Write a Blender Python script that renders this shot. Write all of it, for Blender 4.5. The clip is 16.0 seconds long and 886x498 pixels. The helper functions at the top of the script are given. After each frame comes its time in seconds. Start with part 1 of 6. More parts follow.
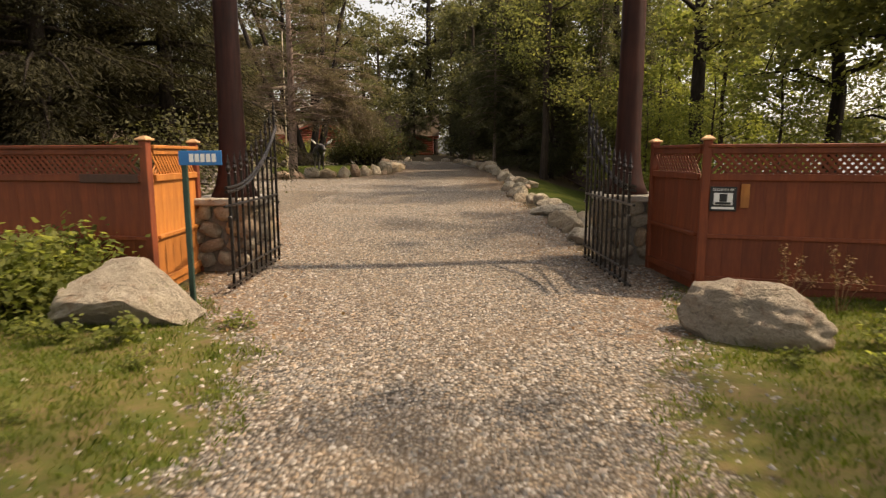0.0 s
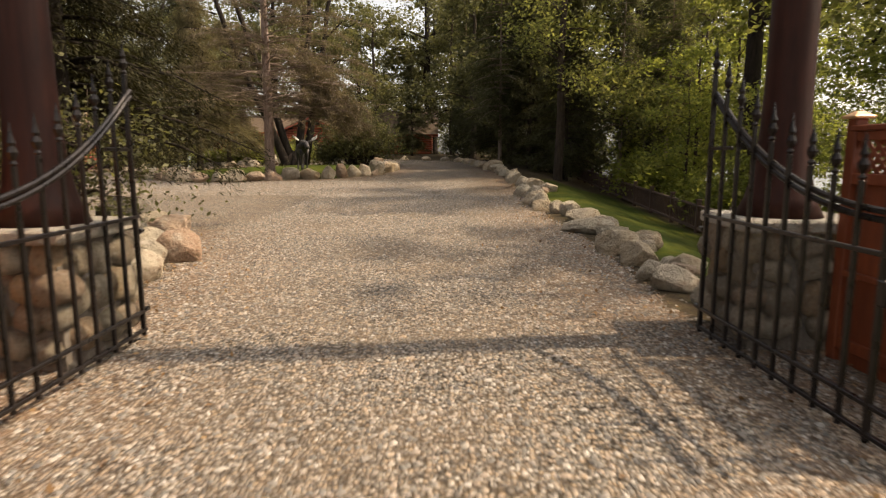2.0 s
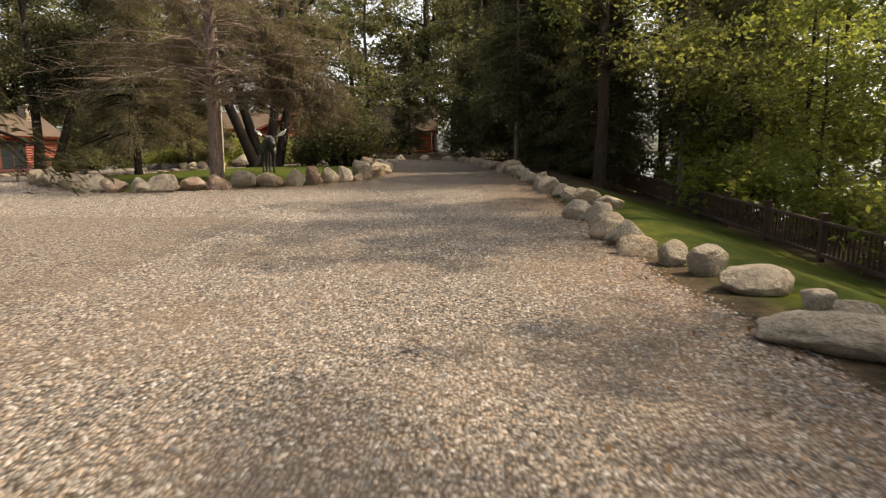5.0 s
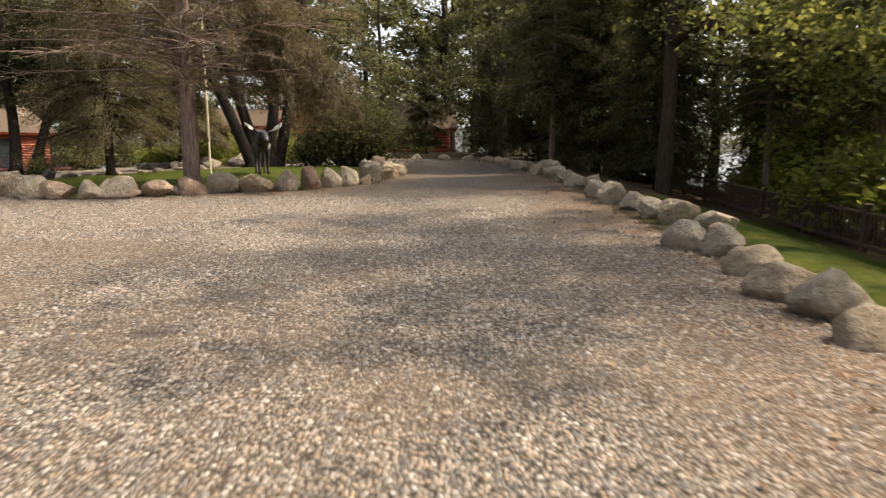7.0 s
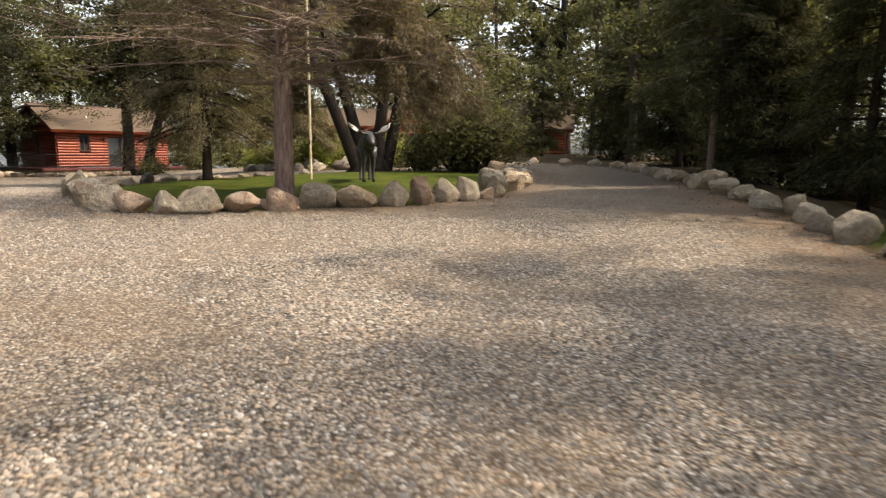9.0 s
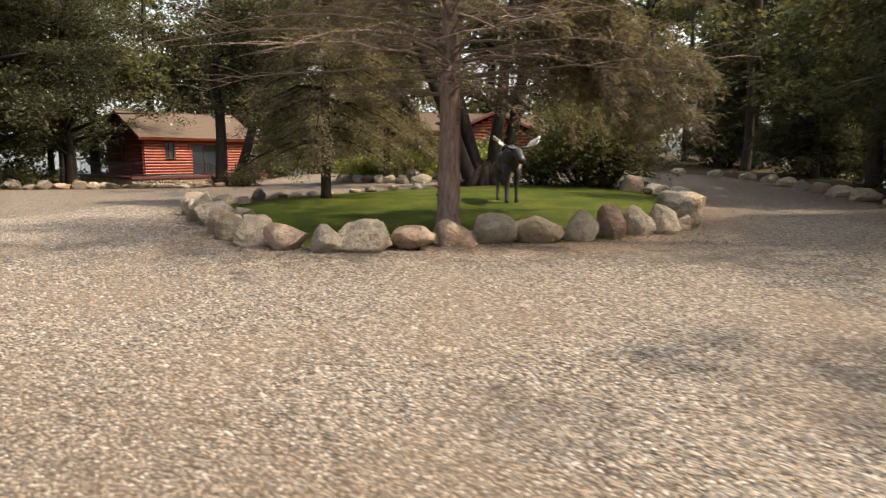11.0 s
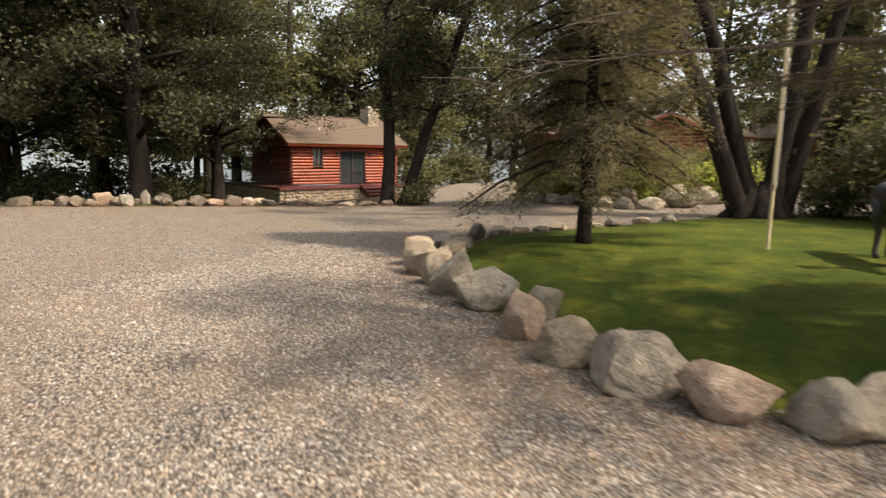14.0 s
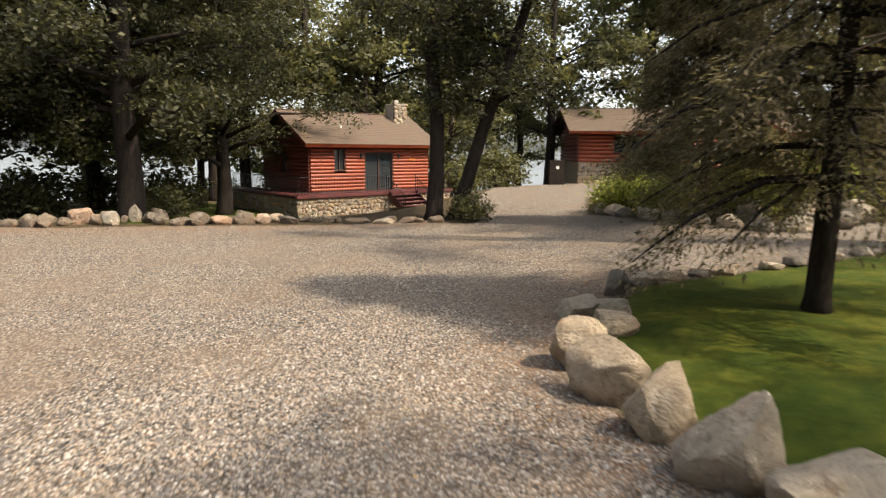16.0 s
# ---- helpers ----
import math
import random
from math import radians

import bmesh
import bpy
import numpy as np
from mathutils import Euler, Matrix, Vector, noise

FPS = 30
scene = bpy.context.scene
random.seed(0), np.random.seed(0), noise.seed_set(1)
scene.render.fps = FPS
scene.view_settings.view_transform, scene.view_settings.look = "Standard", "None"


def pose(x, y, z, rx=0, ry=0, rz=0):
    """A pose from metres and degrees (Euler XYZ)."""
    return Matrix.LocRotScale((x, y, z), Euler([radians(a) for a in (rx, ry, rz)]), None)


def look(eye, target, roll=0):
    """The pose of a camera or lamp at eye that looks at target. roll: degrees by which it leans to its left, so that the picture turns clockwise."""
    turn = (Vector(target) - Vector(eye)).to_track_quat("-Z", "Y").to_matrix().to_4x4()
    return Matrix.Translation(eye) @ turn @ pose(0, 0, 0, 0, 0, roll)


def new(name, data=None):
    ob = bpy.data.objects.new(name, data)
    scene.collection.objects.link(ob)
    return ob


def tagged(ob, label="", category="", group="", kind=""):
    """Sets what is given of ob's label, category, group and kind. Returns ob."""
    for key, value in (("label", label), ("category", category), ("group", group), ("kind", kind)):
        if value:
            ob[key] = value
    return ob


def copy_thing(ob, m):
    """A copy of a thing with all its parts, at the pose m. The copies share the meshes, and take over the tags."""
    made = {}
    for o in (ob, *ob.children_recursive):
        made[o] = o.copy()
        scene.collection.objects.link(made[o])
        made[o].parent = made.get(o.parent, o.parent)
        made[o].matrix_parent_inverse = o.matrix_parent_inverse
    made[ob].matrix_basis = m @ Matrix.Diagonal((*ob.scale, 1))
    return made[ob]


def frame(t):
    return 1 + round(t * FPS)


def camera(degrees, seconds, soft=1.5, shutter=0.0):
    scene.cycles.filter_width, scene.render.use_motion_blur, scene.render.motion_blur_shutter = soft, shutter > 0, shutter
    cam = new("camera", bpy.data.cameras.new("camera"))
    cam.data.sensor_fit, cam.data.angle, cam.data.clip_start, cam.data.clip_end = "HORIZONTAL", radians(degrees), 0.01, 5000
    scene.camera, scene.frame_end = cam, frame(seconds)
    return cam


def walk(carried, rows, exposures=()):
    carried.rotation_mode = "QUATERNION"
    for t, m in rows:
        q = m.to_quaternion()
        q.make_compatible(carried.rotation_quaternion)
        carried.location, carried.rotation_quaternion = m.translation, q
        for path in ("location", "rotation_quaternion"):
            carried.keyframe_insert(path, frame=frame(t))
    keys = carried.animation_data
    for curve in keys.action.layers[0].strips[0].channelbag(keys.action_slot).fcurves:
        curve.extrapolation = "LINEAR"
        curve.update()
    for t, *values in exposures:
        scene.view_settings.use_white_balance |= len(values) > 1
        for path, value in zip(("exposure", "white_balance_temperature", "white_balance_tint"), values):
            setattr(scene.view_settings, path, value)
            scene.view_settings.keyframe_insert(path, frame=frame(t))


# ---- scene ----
cam = camera(72.1, 16.0, 1.25, 0.45)

PATH = [
    (0, (0.5, 0.378, 1.774), (0.4, 2.352, 1.469), -0.1),
    (0.5, (0.445, 1.48, 1.709), (0.344, 3.454, 1.405), -0.1),
    (1, (0.387, 2.625, 1.698), (0.288, 4.599, 1.393), -0.1),
    (1.5, (0.334, 3.789, 1.688), (0.236, 5.764, 1.383), -0.1),
    (2, (0.267, 4.976, 1.686), (0.169, 6.95, 1.38), -0.1),
    (2.5, (0.196, 6.141, 1.678), (0.098, 8.115, 1.371), -0.1),
    (3, (0.097, 7.406, 1.704), (0.002, 9.379, 1.396), -0.0),
    (3.5, (-0.007, 8.733, 1.712), (-0.102, 10.706, 1.403), -0.1),
    (4, (-0.12, 10.116, 1.72), (-0.216, 12.089, 1.411), -0.2),
    (6.5, (-0.68, 15.831, 1.646), (-0.779, 17.803, 1.333), -0.4),
    (7, (-0.858, 16.98, 1.641), (-1.004, 18.95, 1.33), -0.1),
    (7.5, (-0.992, 18.119, 1.66), (-1.239, 20.079, 1.35), -0.1),
    (8, (-1.146, 19.111, 1.706), (-1.489, 21.056, 1.396), 0.1),
    (10.5, (-4.653, 22.041, 2.165), (-5.244, 23.926, 1.852), 0.4),
    (11, (-5.685, 22.312, 2.292), (-6.31, 24.186, 1.981), 0.4),
    (11.5, (-6.712, 22.712, 2.377), (-7.377, 24.573, 2.068), 0.7),
    (12, (-7.719, 23.201, 2.463), (-8.423, 25.047, 2.153), 0.7),
    (12.5, (-8.734, 23.882, 2.596), (-9.485, 25.71, 2.283), 0.7),
    (13, (-9.766, 24.622, 2.719), (-10.555, 26.433, 2.405), 0.7),
    (13.5, (-10.858, 25.492, 2.767), (-11.704, 27.277, 2.453), 0.7),
    (14, (-12.013, 26.422, 2.8), (-12.942, 28.165, 2.486), 0.8),
    (14.5, (-13.14, 27.294, 2.913), (-14.113, 29.012, 2.595), 0.6),
    (15, (-14.249, 28.161, 2.979), (-15.214, 29.884, 2.658), 0.6),
    (15.5, (-15.292, 29.18, 2.994), (-16.245, 30.909, 2.672), 0.6),
    (16, (-16.265, 30.241, 3.0), (-17.212, 31.972, 2.676), 0.5),
]
walk(cam, [(t, look(eye, target, roll)) for t, eye, target, roll in PATH],
     [(0.0, 1.1, 7550, 13), (3.0, 1.22, 7250, 12), (7.0, 1.4, 6650, 10), (8.2, 1.52, 6600, 10), (12.5, 1.5, 6570, 10), (16.0, 1.56, 6500, 10)])

# ---------------- world, sun, exposure ----------------
SUN_AZ, SUN_EL = 8.0, 51.0      # degrees from +x towards +y, and above the horizon
world = bpy.data.worlds.new("sky")
scene.world = world
world.use_nodes = True
wn = world.node_tree.nodes
sky = wn.new("ShaderNodeTexSky")
sky.sky_type, sky.sun_disc = "NISHITA", False
sky.sun_elevation, sky.sun_rotation = radians(SUN_EL), radians(90 - SUN_AZ)
sky.air_density, sky.dust_density, sky.ozone_density = 1.0, 3.5, 0.8
haze, grey = wn.new("ShaderNodeMix"), wn.new("ShaderNodeRGBToBW")
haze.data_type = "RGBA"
haze.inputs[0].default_value = 0.7
world.node_tree.links.new(sky.outputs[0], grey.inputs[0])
world.node_tree.links.new(sky.outputs[0], haze.inputs[6])
world.node_tree.links.new(grey.outputs[0], haze.inputs[7])
world.node_tree.links.new(haze.outputs[2], wn["Background"].inputs[0])
wn["Background"].inputs[1].default_value = 0.15
sun = new("sun", bpy.data.lights.new("sun", "SUN"))
sun.data.energy, sun.data.angle, sun.data.color = 2.75, radians(1.4), (1.0, 0.84, 0.64)
a, e = radians(SUN_AZ), radians(SUN_EL)
sun.matrix_world = look((30 * math.cos(a), 30 * math.sin(a), 30 * math.tan(e)), (0, 0, 0))


# ---------------- materials ----------------
def mat(name, rough=0.8, metal=0.0):
    m = bpy.data.materials.new(name)
    m.use_nodes = True
    b = m.node_tree.nodes["Principled BSDF"]
    b.inputs["Roughness"].default_value, b.inputs["Metallic"].default_value = rough, metal
    return m, m.node_tree, b


def nd(nt, kind, **kw):
    n = nt.nodes.new(kind)
    for k, v in kw.items():
        n.inputs[k.replace("_", " ")].default_value = v
    return n


def ramp(nt, fac, stops, interp="LINEAR"):
    r = nt.nodes.new("ShaderNodeValToRGB")
    el = r.color_ramp.elements
    r.color_ramp.interpolation = interp
    while len(el) < len(stops):
        el.new(0.5)
    for q, (p, c) in zip(el, stops):
        q.position, q.color = p, (*c, 1)
    nt.links.new(fac, r.inputs[0])
    return r.outputs[0]


def mix(nt, fac, a, b, kind="MIX"):
    m = nt.nodes.new("ShaderNodeMix")
    m.data_type, m.blend_type = "RGBA", kind
    for sock, v in ((m.inputs[0], fac), (m.inputs[6], a), (m.inputs[7], b)):
        if hasattr(v, "is_linked"):
            nt.links.new(v, sock)
        else:
            sock.default_value = v if isinstance(v, float) else (*v, 1)
    return m.outputs[2]


def math_node(nt, op, a, b=0.0, c=0.0):
    m = nt.nodes.new("ShaderNodeMath")
    m.operation, m.use_clamp = op, False
    for sock, v in zip(m.inputs, (a, b, c)):
        if hasattr(v, "is_linked"):
            nt.links.new(v, sock)
        else:
            sock.default_value = v
    return m.outputs[0]


def coords(nt, scale=(1, 1, 1), kind="Object"):
    t, mp = nt.nodes.new("ShaderNodeTexCoord"), nt.nodes.new("ShaderNodeMapping")
    mp.inputs["Scale"].default_value = scale
    nt.links.new(t.outputs[kind], mp.inputs[0])
    return mp.outputs[0]


def noise_tex(nt, vec, scale, detail=5.0, rough=0.6):
    n = nd(nt, "ShaderNodeTexNoise", Scale=scale, Detail=detail, Roughness=rough)
    nt.links.new(vec, n.inputs["Vector"])
    return n.outputs["Fac"]


def bump(nt, b, height, strength=0.5, dist=0.02):
    n = nd(nt, "ShaderNodeBump", Strength=strength, Distance=dist)
    nt.links.new(height, n.inputs["Height"])
    nt.links.new(n.outputs[0], b.inputs["Normal"])


def attr(nt, name):
    n = nt.nodes.new("ShaderNodeAttribute")
    n.attribute_name = name
    return n.outputs["Fac"]


def wood_mat(name, dark, light, rough=0.6, grain=(14, 14, 1.2), vary=0.12):
    m, nt, b = mat(name, rough)
    v = coords(nt, grain)
    n1 = noise_tex(nt, v, 2.0, 8.0, 0.65)
    n2 = noise_tex(nt, coords(nt), 1.3, 3.0)
    c = ramp(nt, n1, [(0.3, dark), (0.7, light)])
    c = mix(nt, ramp(nt, n2, [(0.40, (0, 0, 0)), (0.70, (0.65, 0.65, 0.65))]), c, tuple(0.45 * k for k in dark))
    info = nt.nodes.new("ShaderNodeObjectInfo")
    hs = nd(nt, "ShaderNodeHueSaturation")
    nt.links.new(math_node(nt, "MULTIPLY_ADD", info.outputs["Random"], 2 * vary, 1 - vary), hs.inputs["Value"])
    nt.links.new(c, hs.inputs["Color"])
    nt.links.new(hs.outputs[0], b.inputs["Base Color"])
    bump(nt, b, n1, 0.35, 0.01)
    return m


M = {}
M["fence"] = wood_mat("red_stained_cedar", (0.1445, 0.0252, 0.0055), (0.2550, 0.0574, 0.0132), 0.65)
# pale bare cedar; on the side fence panel its gold stands in for sunlight
M["cedar"] = wood_mat("pale_and_sunlit_cedar", (0.36, 0.11, 0.02), (0.58, 0.235, 0.05), 0.6)
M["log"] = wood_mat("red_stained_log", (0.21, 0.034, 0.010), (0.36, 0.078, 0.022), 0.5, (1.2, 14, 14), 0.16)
# darker log copy: left gable and back wall shade in the colour; barge boards too
M["log_shade"] = wood_mat("shaded_red_log", (0.13, 0.022, 0.012), (0.22, 0.045, 0.022), 0.6, (1.2, 1.2, 14))
M["pole"] = wood_mat("dark_oiled_log", (0.02, 0.006, 0.004), (0.052, 0.015, 0.009), 0.6, (10, 10, 0.8))
M["pole"].node_tree.nodes["Principled BSDF"].inputs["Specular IOR Level"].default_value = 0.2
M["deck"] = wood_mat("red_deck_paint", (0.055, 0.010, 0.010), (0.10, 0.02, 0.017), 0.6, (2, 2, 2))
M["rail"] = wood_mat("weathered_brown_rail", (0.05, 0.026, 0.016), (0.10, 0.055, 0.035), 0.75)
M["trim"] = wood_mat("dark_brown_trim", (0.05, 0.02, 0.012), (0.09, 0.035, 0.02), 0.6)


def stone_mat(name, cols, rough=0.85, scale=1.0, pale=1.0):
    m, nt, b = mat(name, rough)
    v = coords(nt)
    info = nt.nodes.new("ShaderNodeObjectInfo")
    tint = ramp(nt, info.outputs["Random"], [(k / (len(cols) - 1), c) for k, c in enumerate(cols)])
    big, fine = noise_tex(nt, v, 2.5 * scale, 6.0), noise_tex(nt, v, 38 * scale, 4.0, 0.7)
    c = mix(nt, ramp(nt, big, [(0.35, (0.0, 0.0, 0.0)), (0.65, (1, 1, 1))]), mix(nt, 0.42, tint, (0.10, 0.085, 0.065)), tint)
    c = mix(nt, ramp(nt, fine, [(0.35, (0, 0, 0)), (0.75, (0.55, 0.55, 0.55))]), c, tuple(pale * k for k in (0.52, 0.44, 0.33)))
    lich = noise_tex(nt, v, 6.0 * scale, 5.0, 0.75)
    rust = noise_tex(nt, v, 3.4 * scale, 4.0, 0.6)
    c = mix(nt, ramp(nt, rust, [(0.55, (0, 0, 0)), (0.68, (0.6, 0.6, 0.6))]), c, (0.22, 0.115, 0.06))
    c = mix(nt, ramp(nt, rust, [(0.30, (0.55, 0.55, 0.55)), (0.42, (0, 0, 0))]), c, tuple(pale * k for k in (0.62, 0.54, 0.43)))
    c = mix(nt, ramp(nt, lich, [(0.60, (0, 0, 0)), (0.68, (0.6, 0.6, 0.6))]), c, (0.22, 0.20, 0.09))
    nt.links.new(c, b.inputs["Base Color"])
    mid = noise_tex(nt, v, 11 * scale, 6.0, 0.7)
    h = math_node(nt, "MULTIPLY_ADD", big, 2.0, math_node(nt, "MULTIPLY_ADD", mid, 1.6, fine))
    bump(nt, b, h, 1.0, 0.05)
    pits = mix(nt, ramp(nt, mid, [(0.32, (0.6, 0.6, 0.6)), (0.42, (0, 0, 0))]), c, (0.07, 0.06, 0.048))
    nt.links.new(pits, b.inputs["Base Color"])
    return m


M["stone"] = stone_mat("fieldstone", [(0.42, 0.335, 0.24), (0.33, 0.29, 0.235), (0.48, 0.39, 0.28), (0.45, 0.29, 0.205), (0.38, 0.33, 0.26), (0.52, 0.44, 0.335), (0.50, 0.34, 0.215)])
# brown lake-edge stones, darkened in colour for the tree shade on the bank
M["stone_brown_shade"] = stone_mat("shade_brown_fieldstone", [(0.17, 0.125, 0.085), (0.11, 0.09, 0.07), (0.24, 0.17, 0.11), (0.14, 0.105, 0.075)], 0.85, 1.0, 0.5)
for key, word, tints in (("w", "pale", ((0.60, 0.50, 0.37), (0.54, 0.45, 0.33))), ("g", "grey", ((0.40, 0.345, 0.26), (0.46, 0.39, 0.29))), ("t", "tan", ((0.56, 0.425, 0.275), (0.49, 0.38, 0.25))),
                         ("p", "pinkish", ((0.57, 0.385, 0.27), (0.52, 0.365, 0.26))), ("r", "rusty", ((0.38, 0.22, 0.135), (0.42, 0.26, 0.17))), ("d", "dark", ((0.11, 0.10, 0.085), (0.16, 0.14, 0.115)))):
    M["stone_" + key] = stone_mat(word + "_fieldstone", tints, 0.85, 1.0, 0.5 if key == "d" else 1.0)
M["granite"] = stone_mat("pale_tan_granite", [(0.40, 0.335, 0.25), (0.42, 0.35, 0.27)], 0.85, 1.4)
M["granite_grey"] = stone_mat("grey_brown_granite", [(0.31, 0.25, 0.185), (0.33, 0.27, 0.2)], 0.85, 1.2)
M["cobble"] = stone_mat("round_fieldstone", [(0.52, 0.37, 0.20), (0.27, 0.23, 0.18), (0.62, 0.41, 0.20), (0.42, 0.26, 0.16), (0.64, 0.54, 0.39), (0.36, 0.30, 0.22), (0.58, 0.47, 0.31)], 0.8, 2.0)
M["cap"] = stone_mat("cast_stone_cap", [(0.42, 0.39, 0.34), (0.45, 0.42, 0.37)], 0.8, 0.6)

m, nt, b = mat("mortar", 0.9)
v = coords(nt)
n = noise_tex(nt, v, 30, 5)
nt.links.new(ramp(nt, n, [(0.3, (0.09, 0.075, 0.06)), (0.7, (0.19, 0.16, 0.13))]), b.inputs["Base Color"])
bump(nt, b, n, 0.5, 0.01)
M["mortar"] = m

# ground: gravel, lawn and forest floor, told apart by two masks laid on the sheet
m, nt, b = mat("ground_cover", 0.95)
b.inputs["Specular IOR Level"].default_value = 0.12
v = coords(nt)
vo = nd(nt, "ShaderNodeTexVoronoi", Scale=33.0, Randomness=1.0)
warp = nd(nt, "ShaderNodeTexNoise", Scale=9.0, Detail=3.0)
nt.links.new(v, warp.inputs["Vector"])
nt.links.new(mix(nt, 0.045, v, warp.outputs["Color"], "ADD"), vo.inputs["Vector"])
sep = nt.nodes.new("ShaderNodeSeparateColor")
nt.links.new(vo.outputs["Color"], sep.inputs[0])
peb = ramp(nt, sep.outputs[0], [(0.0, (0.07, 0.066, 0.061)), (0.25, (0.155, 0.143, 0.128)), (0.5, (0.23, 0.205, 0.175)), (0.7, (0.29, 0.233, 0.183)), (0.8, (0.33, 0.25, 0.172)), (0.9, (0.36, 0.32, 0.27)), (1.0, (0.52, 0.49, 0.44))])
# shade in the gaps between pebbles, multiplied into their colour
gap_shade = ramp(nt, vo.outputs["Distance"], [(0.32, (1, 1, 1)), (0.76, (0.25, 0.225, 0.195))])
peb = mix(nt, 1.0, peb, gap_shade, "MULTIPLY")
patch = noise_tex(nt, v, 0.45, 5.0)
peb = mix(nt, ramp(nt, patch, [(0.42, (0, 0, 0)), (0.66, (0.55, 0.55, 0.55))]), peb, (0.155, 0.115, 0.08))
g1, g2 = noise_tex(nt, v, 1.1, 5.0), noise_tex(nt, coords(nt, (60, 60, 8)), 3.0, 4.0, 0.7)
lawnc = ramp(nt, g2, [(0.25, (0.015, 0.026, 0.003)), (0.75, (0.06, 0.08, 0.008))])
# yellow patches put sunlight on the lawn into its colour
lawnc = mix(nt, ramp(nt, g1, [(0.4, (0, 0, 0)), (0.66, (0.62, 0.62, 0.62))]), lawnc, (0.118, 0.11, 0.012))
g3 = noise_tex(nt, v, 5.5, 6.0, 0.7)
lawnc = mix(nt, ramp(nt, g3, [(0.42, (0.55, 0.55, 0.55)), (0.6, (0, 0, 0))]), lawnc, (0.018, 0.036, 0.004))
f1 = noise_tex(nt, v, 7.0, 6.0, 0.75)
floorc = ramp(nt, f1, [(0.3, (0.025, 0.02, 0.013)), (0.55, (0.07, 0.05, 0.028)), (0.75, (0.06, 0.075, 0.02))])
rough_g = ramp(nt, noise_tex(nt, v, 2.6, 7.0, 0.72), [(0.36, (0.045, 0.066, 0.012)), (0.5, (0.085, 0.085, 0.021)), (0.6, (0.13, 0.093, 0.045)), (0.72, (0.10, 0.068, 0.036))])
rough_g = mix(nt, ramp(nt, g2, [(0.3, (0.5, 0.5, 0.5)), (0.6, (0, 0, 0))]), rough_g, (0.05, 0.06, 0.015))
lit = math_node(nt, "MULTIPLY", attr(nt, "litter"), ramp(nt, noise_tex(nt, v, 4.0, 7.0, 0.8), [(0.42, (0, 0, 0)), (0.62, (0.85, 0.85, 0.85))]))
spk = ramp(nt, noise_tex(nt, v, 60, 3.0, 0.7), [(0.35, (0.09, 0.05, 0.028)), (0.65, (0.27, 0.165, 0.10))])
peb = mix(nt, lit, peb, spk)
edge = math_node(nt, "MULTIPLY_ADD", math_node(nt, "SUBTRACT", noise_tex(nt, v, 3.5, 6.0, 0.75), 0.5), 1.5, attr(nt, "gravel"))
soil = math_node(nt, "MULTIPLY", attr(nt, "soil"), ramp(nt, noise_tex(nt, v, 2.2, 7.0, 0.75), [(0.36, (0, 0, 0)), (0.6, (0.9, 0.9, 0.9))]))
earth = ramp(nt, noise_tex(nt, v, 24, 6.0, 0.8), [(0.3, (0.075, 0.055, 0.038)), (0.5, (0.155, 0.115, 0.078)), (0.7, (0.25, 0.21, 0.16))])
peb = mix(nt, math_node(nt, "MULTIPLY", soil, 0.75), peb, earth)
rough_g = mix(nt, math_node(nt, "MULTIPLY", soil, 0.65), rough_g, ramp(nt, noise_tex(nt, v, 9.0, 6.0, 0.75), [(0.35, (0.10, 0.07, 0.042)), (0.5, (0.21, 0.155, 0.058)), (0.68, (0.13, 0.12, 0.03))]))
gmask = ramp(nt, edge, [(0.42, (0, 0, 0)), (0.58, (1, 1, 1))])
c = mix(nt, attr(nt, "lawn"), floorc, lawnc)
c = mix(nt, attr(nt, "verge"), c, rough_g)
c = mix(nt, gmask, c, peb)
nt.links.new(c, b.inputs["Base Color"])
hp = math_node(nt, "MULTIPLY", vo.outputs["Distance"], -1.0)
bump(nt, b, mix(nt, gmask, f1, hp), 0.75, 0.025)
M["ground"] = m
m, nt, b = mat("crushed_gravel", 0.85)
geo = nt.nodes.new("ShaderNodeNewGeometry")
c = ramp(nt, geo.outputs["Random Per Island"], [(0.0, (0.08, 0.075, 0.07)), (0.25, (0.165, 0.152, 0.136)), (0.5, (0.24, 0.213, 0.182)), (0.7, (0.30, 0.24, 0.19)), (0.8, (0.345, 0.26, 0.178)), (0.9, (0.36, 0.32, 0.27)), (1.0, (0.41, 0.375, 0.33))])
n = noise_tex(nt, coords(nt), 120, 3)
nt.links.new(mix(nt, ramp(nt, n, [(0.4, (0, 0, 0)), (0.7, (0.3, 0.3, 0.3))]), c, (0.12, 0.11, 0.10)), b.inputs["Base Color"])
M["pebble"] = m


def leaf_mat(name, cols, trans=0.35, rough=0.6, spec=0.2):
    m, nt, b = mat(name, rough)
    geo = nt.nodes.new("ShaderNodeNewGeometry")
    c = ramp(nt, geo.outputs["Random Per Island"], [(k / (len(cols) - 1), q) for k, q in enumerate(cols)])
    b.inputs["Specular IOR Level"].default_value = spec
    nt.links.new(c, b.inputs["Base Color"])
    tr = nt.nodes.new("ShaderNodeBsdfTranslucent")
    nt.links.new(mix(nt, 1.0, c, (1.5, 1.5, 0.9), "MULTIPLY"), tr.inputs[0])
    ms = nt.nodes.new("ShaderNodeMixShader")
    ms.inputs[0].default_value = trans
    nt.links.new(b.outputs[0], ms.inputs[1])
    nt.links.new(tr.outputs[0], ms.inputs[2])
    nt.links.new(ms.outputs[0], nt.nodes["Material Output"].inputs[0])
    return m


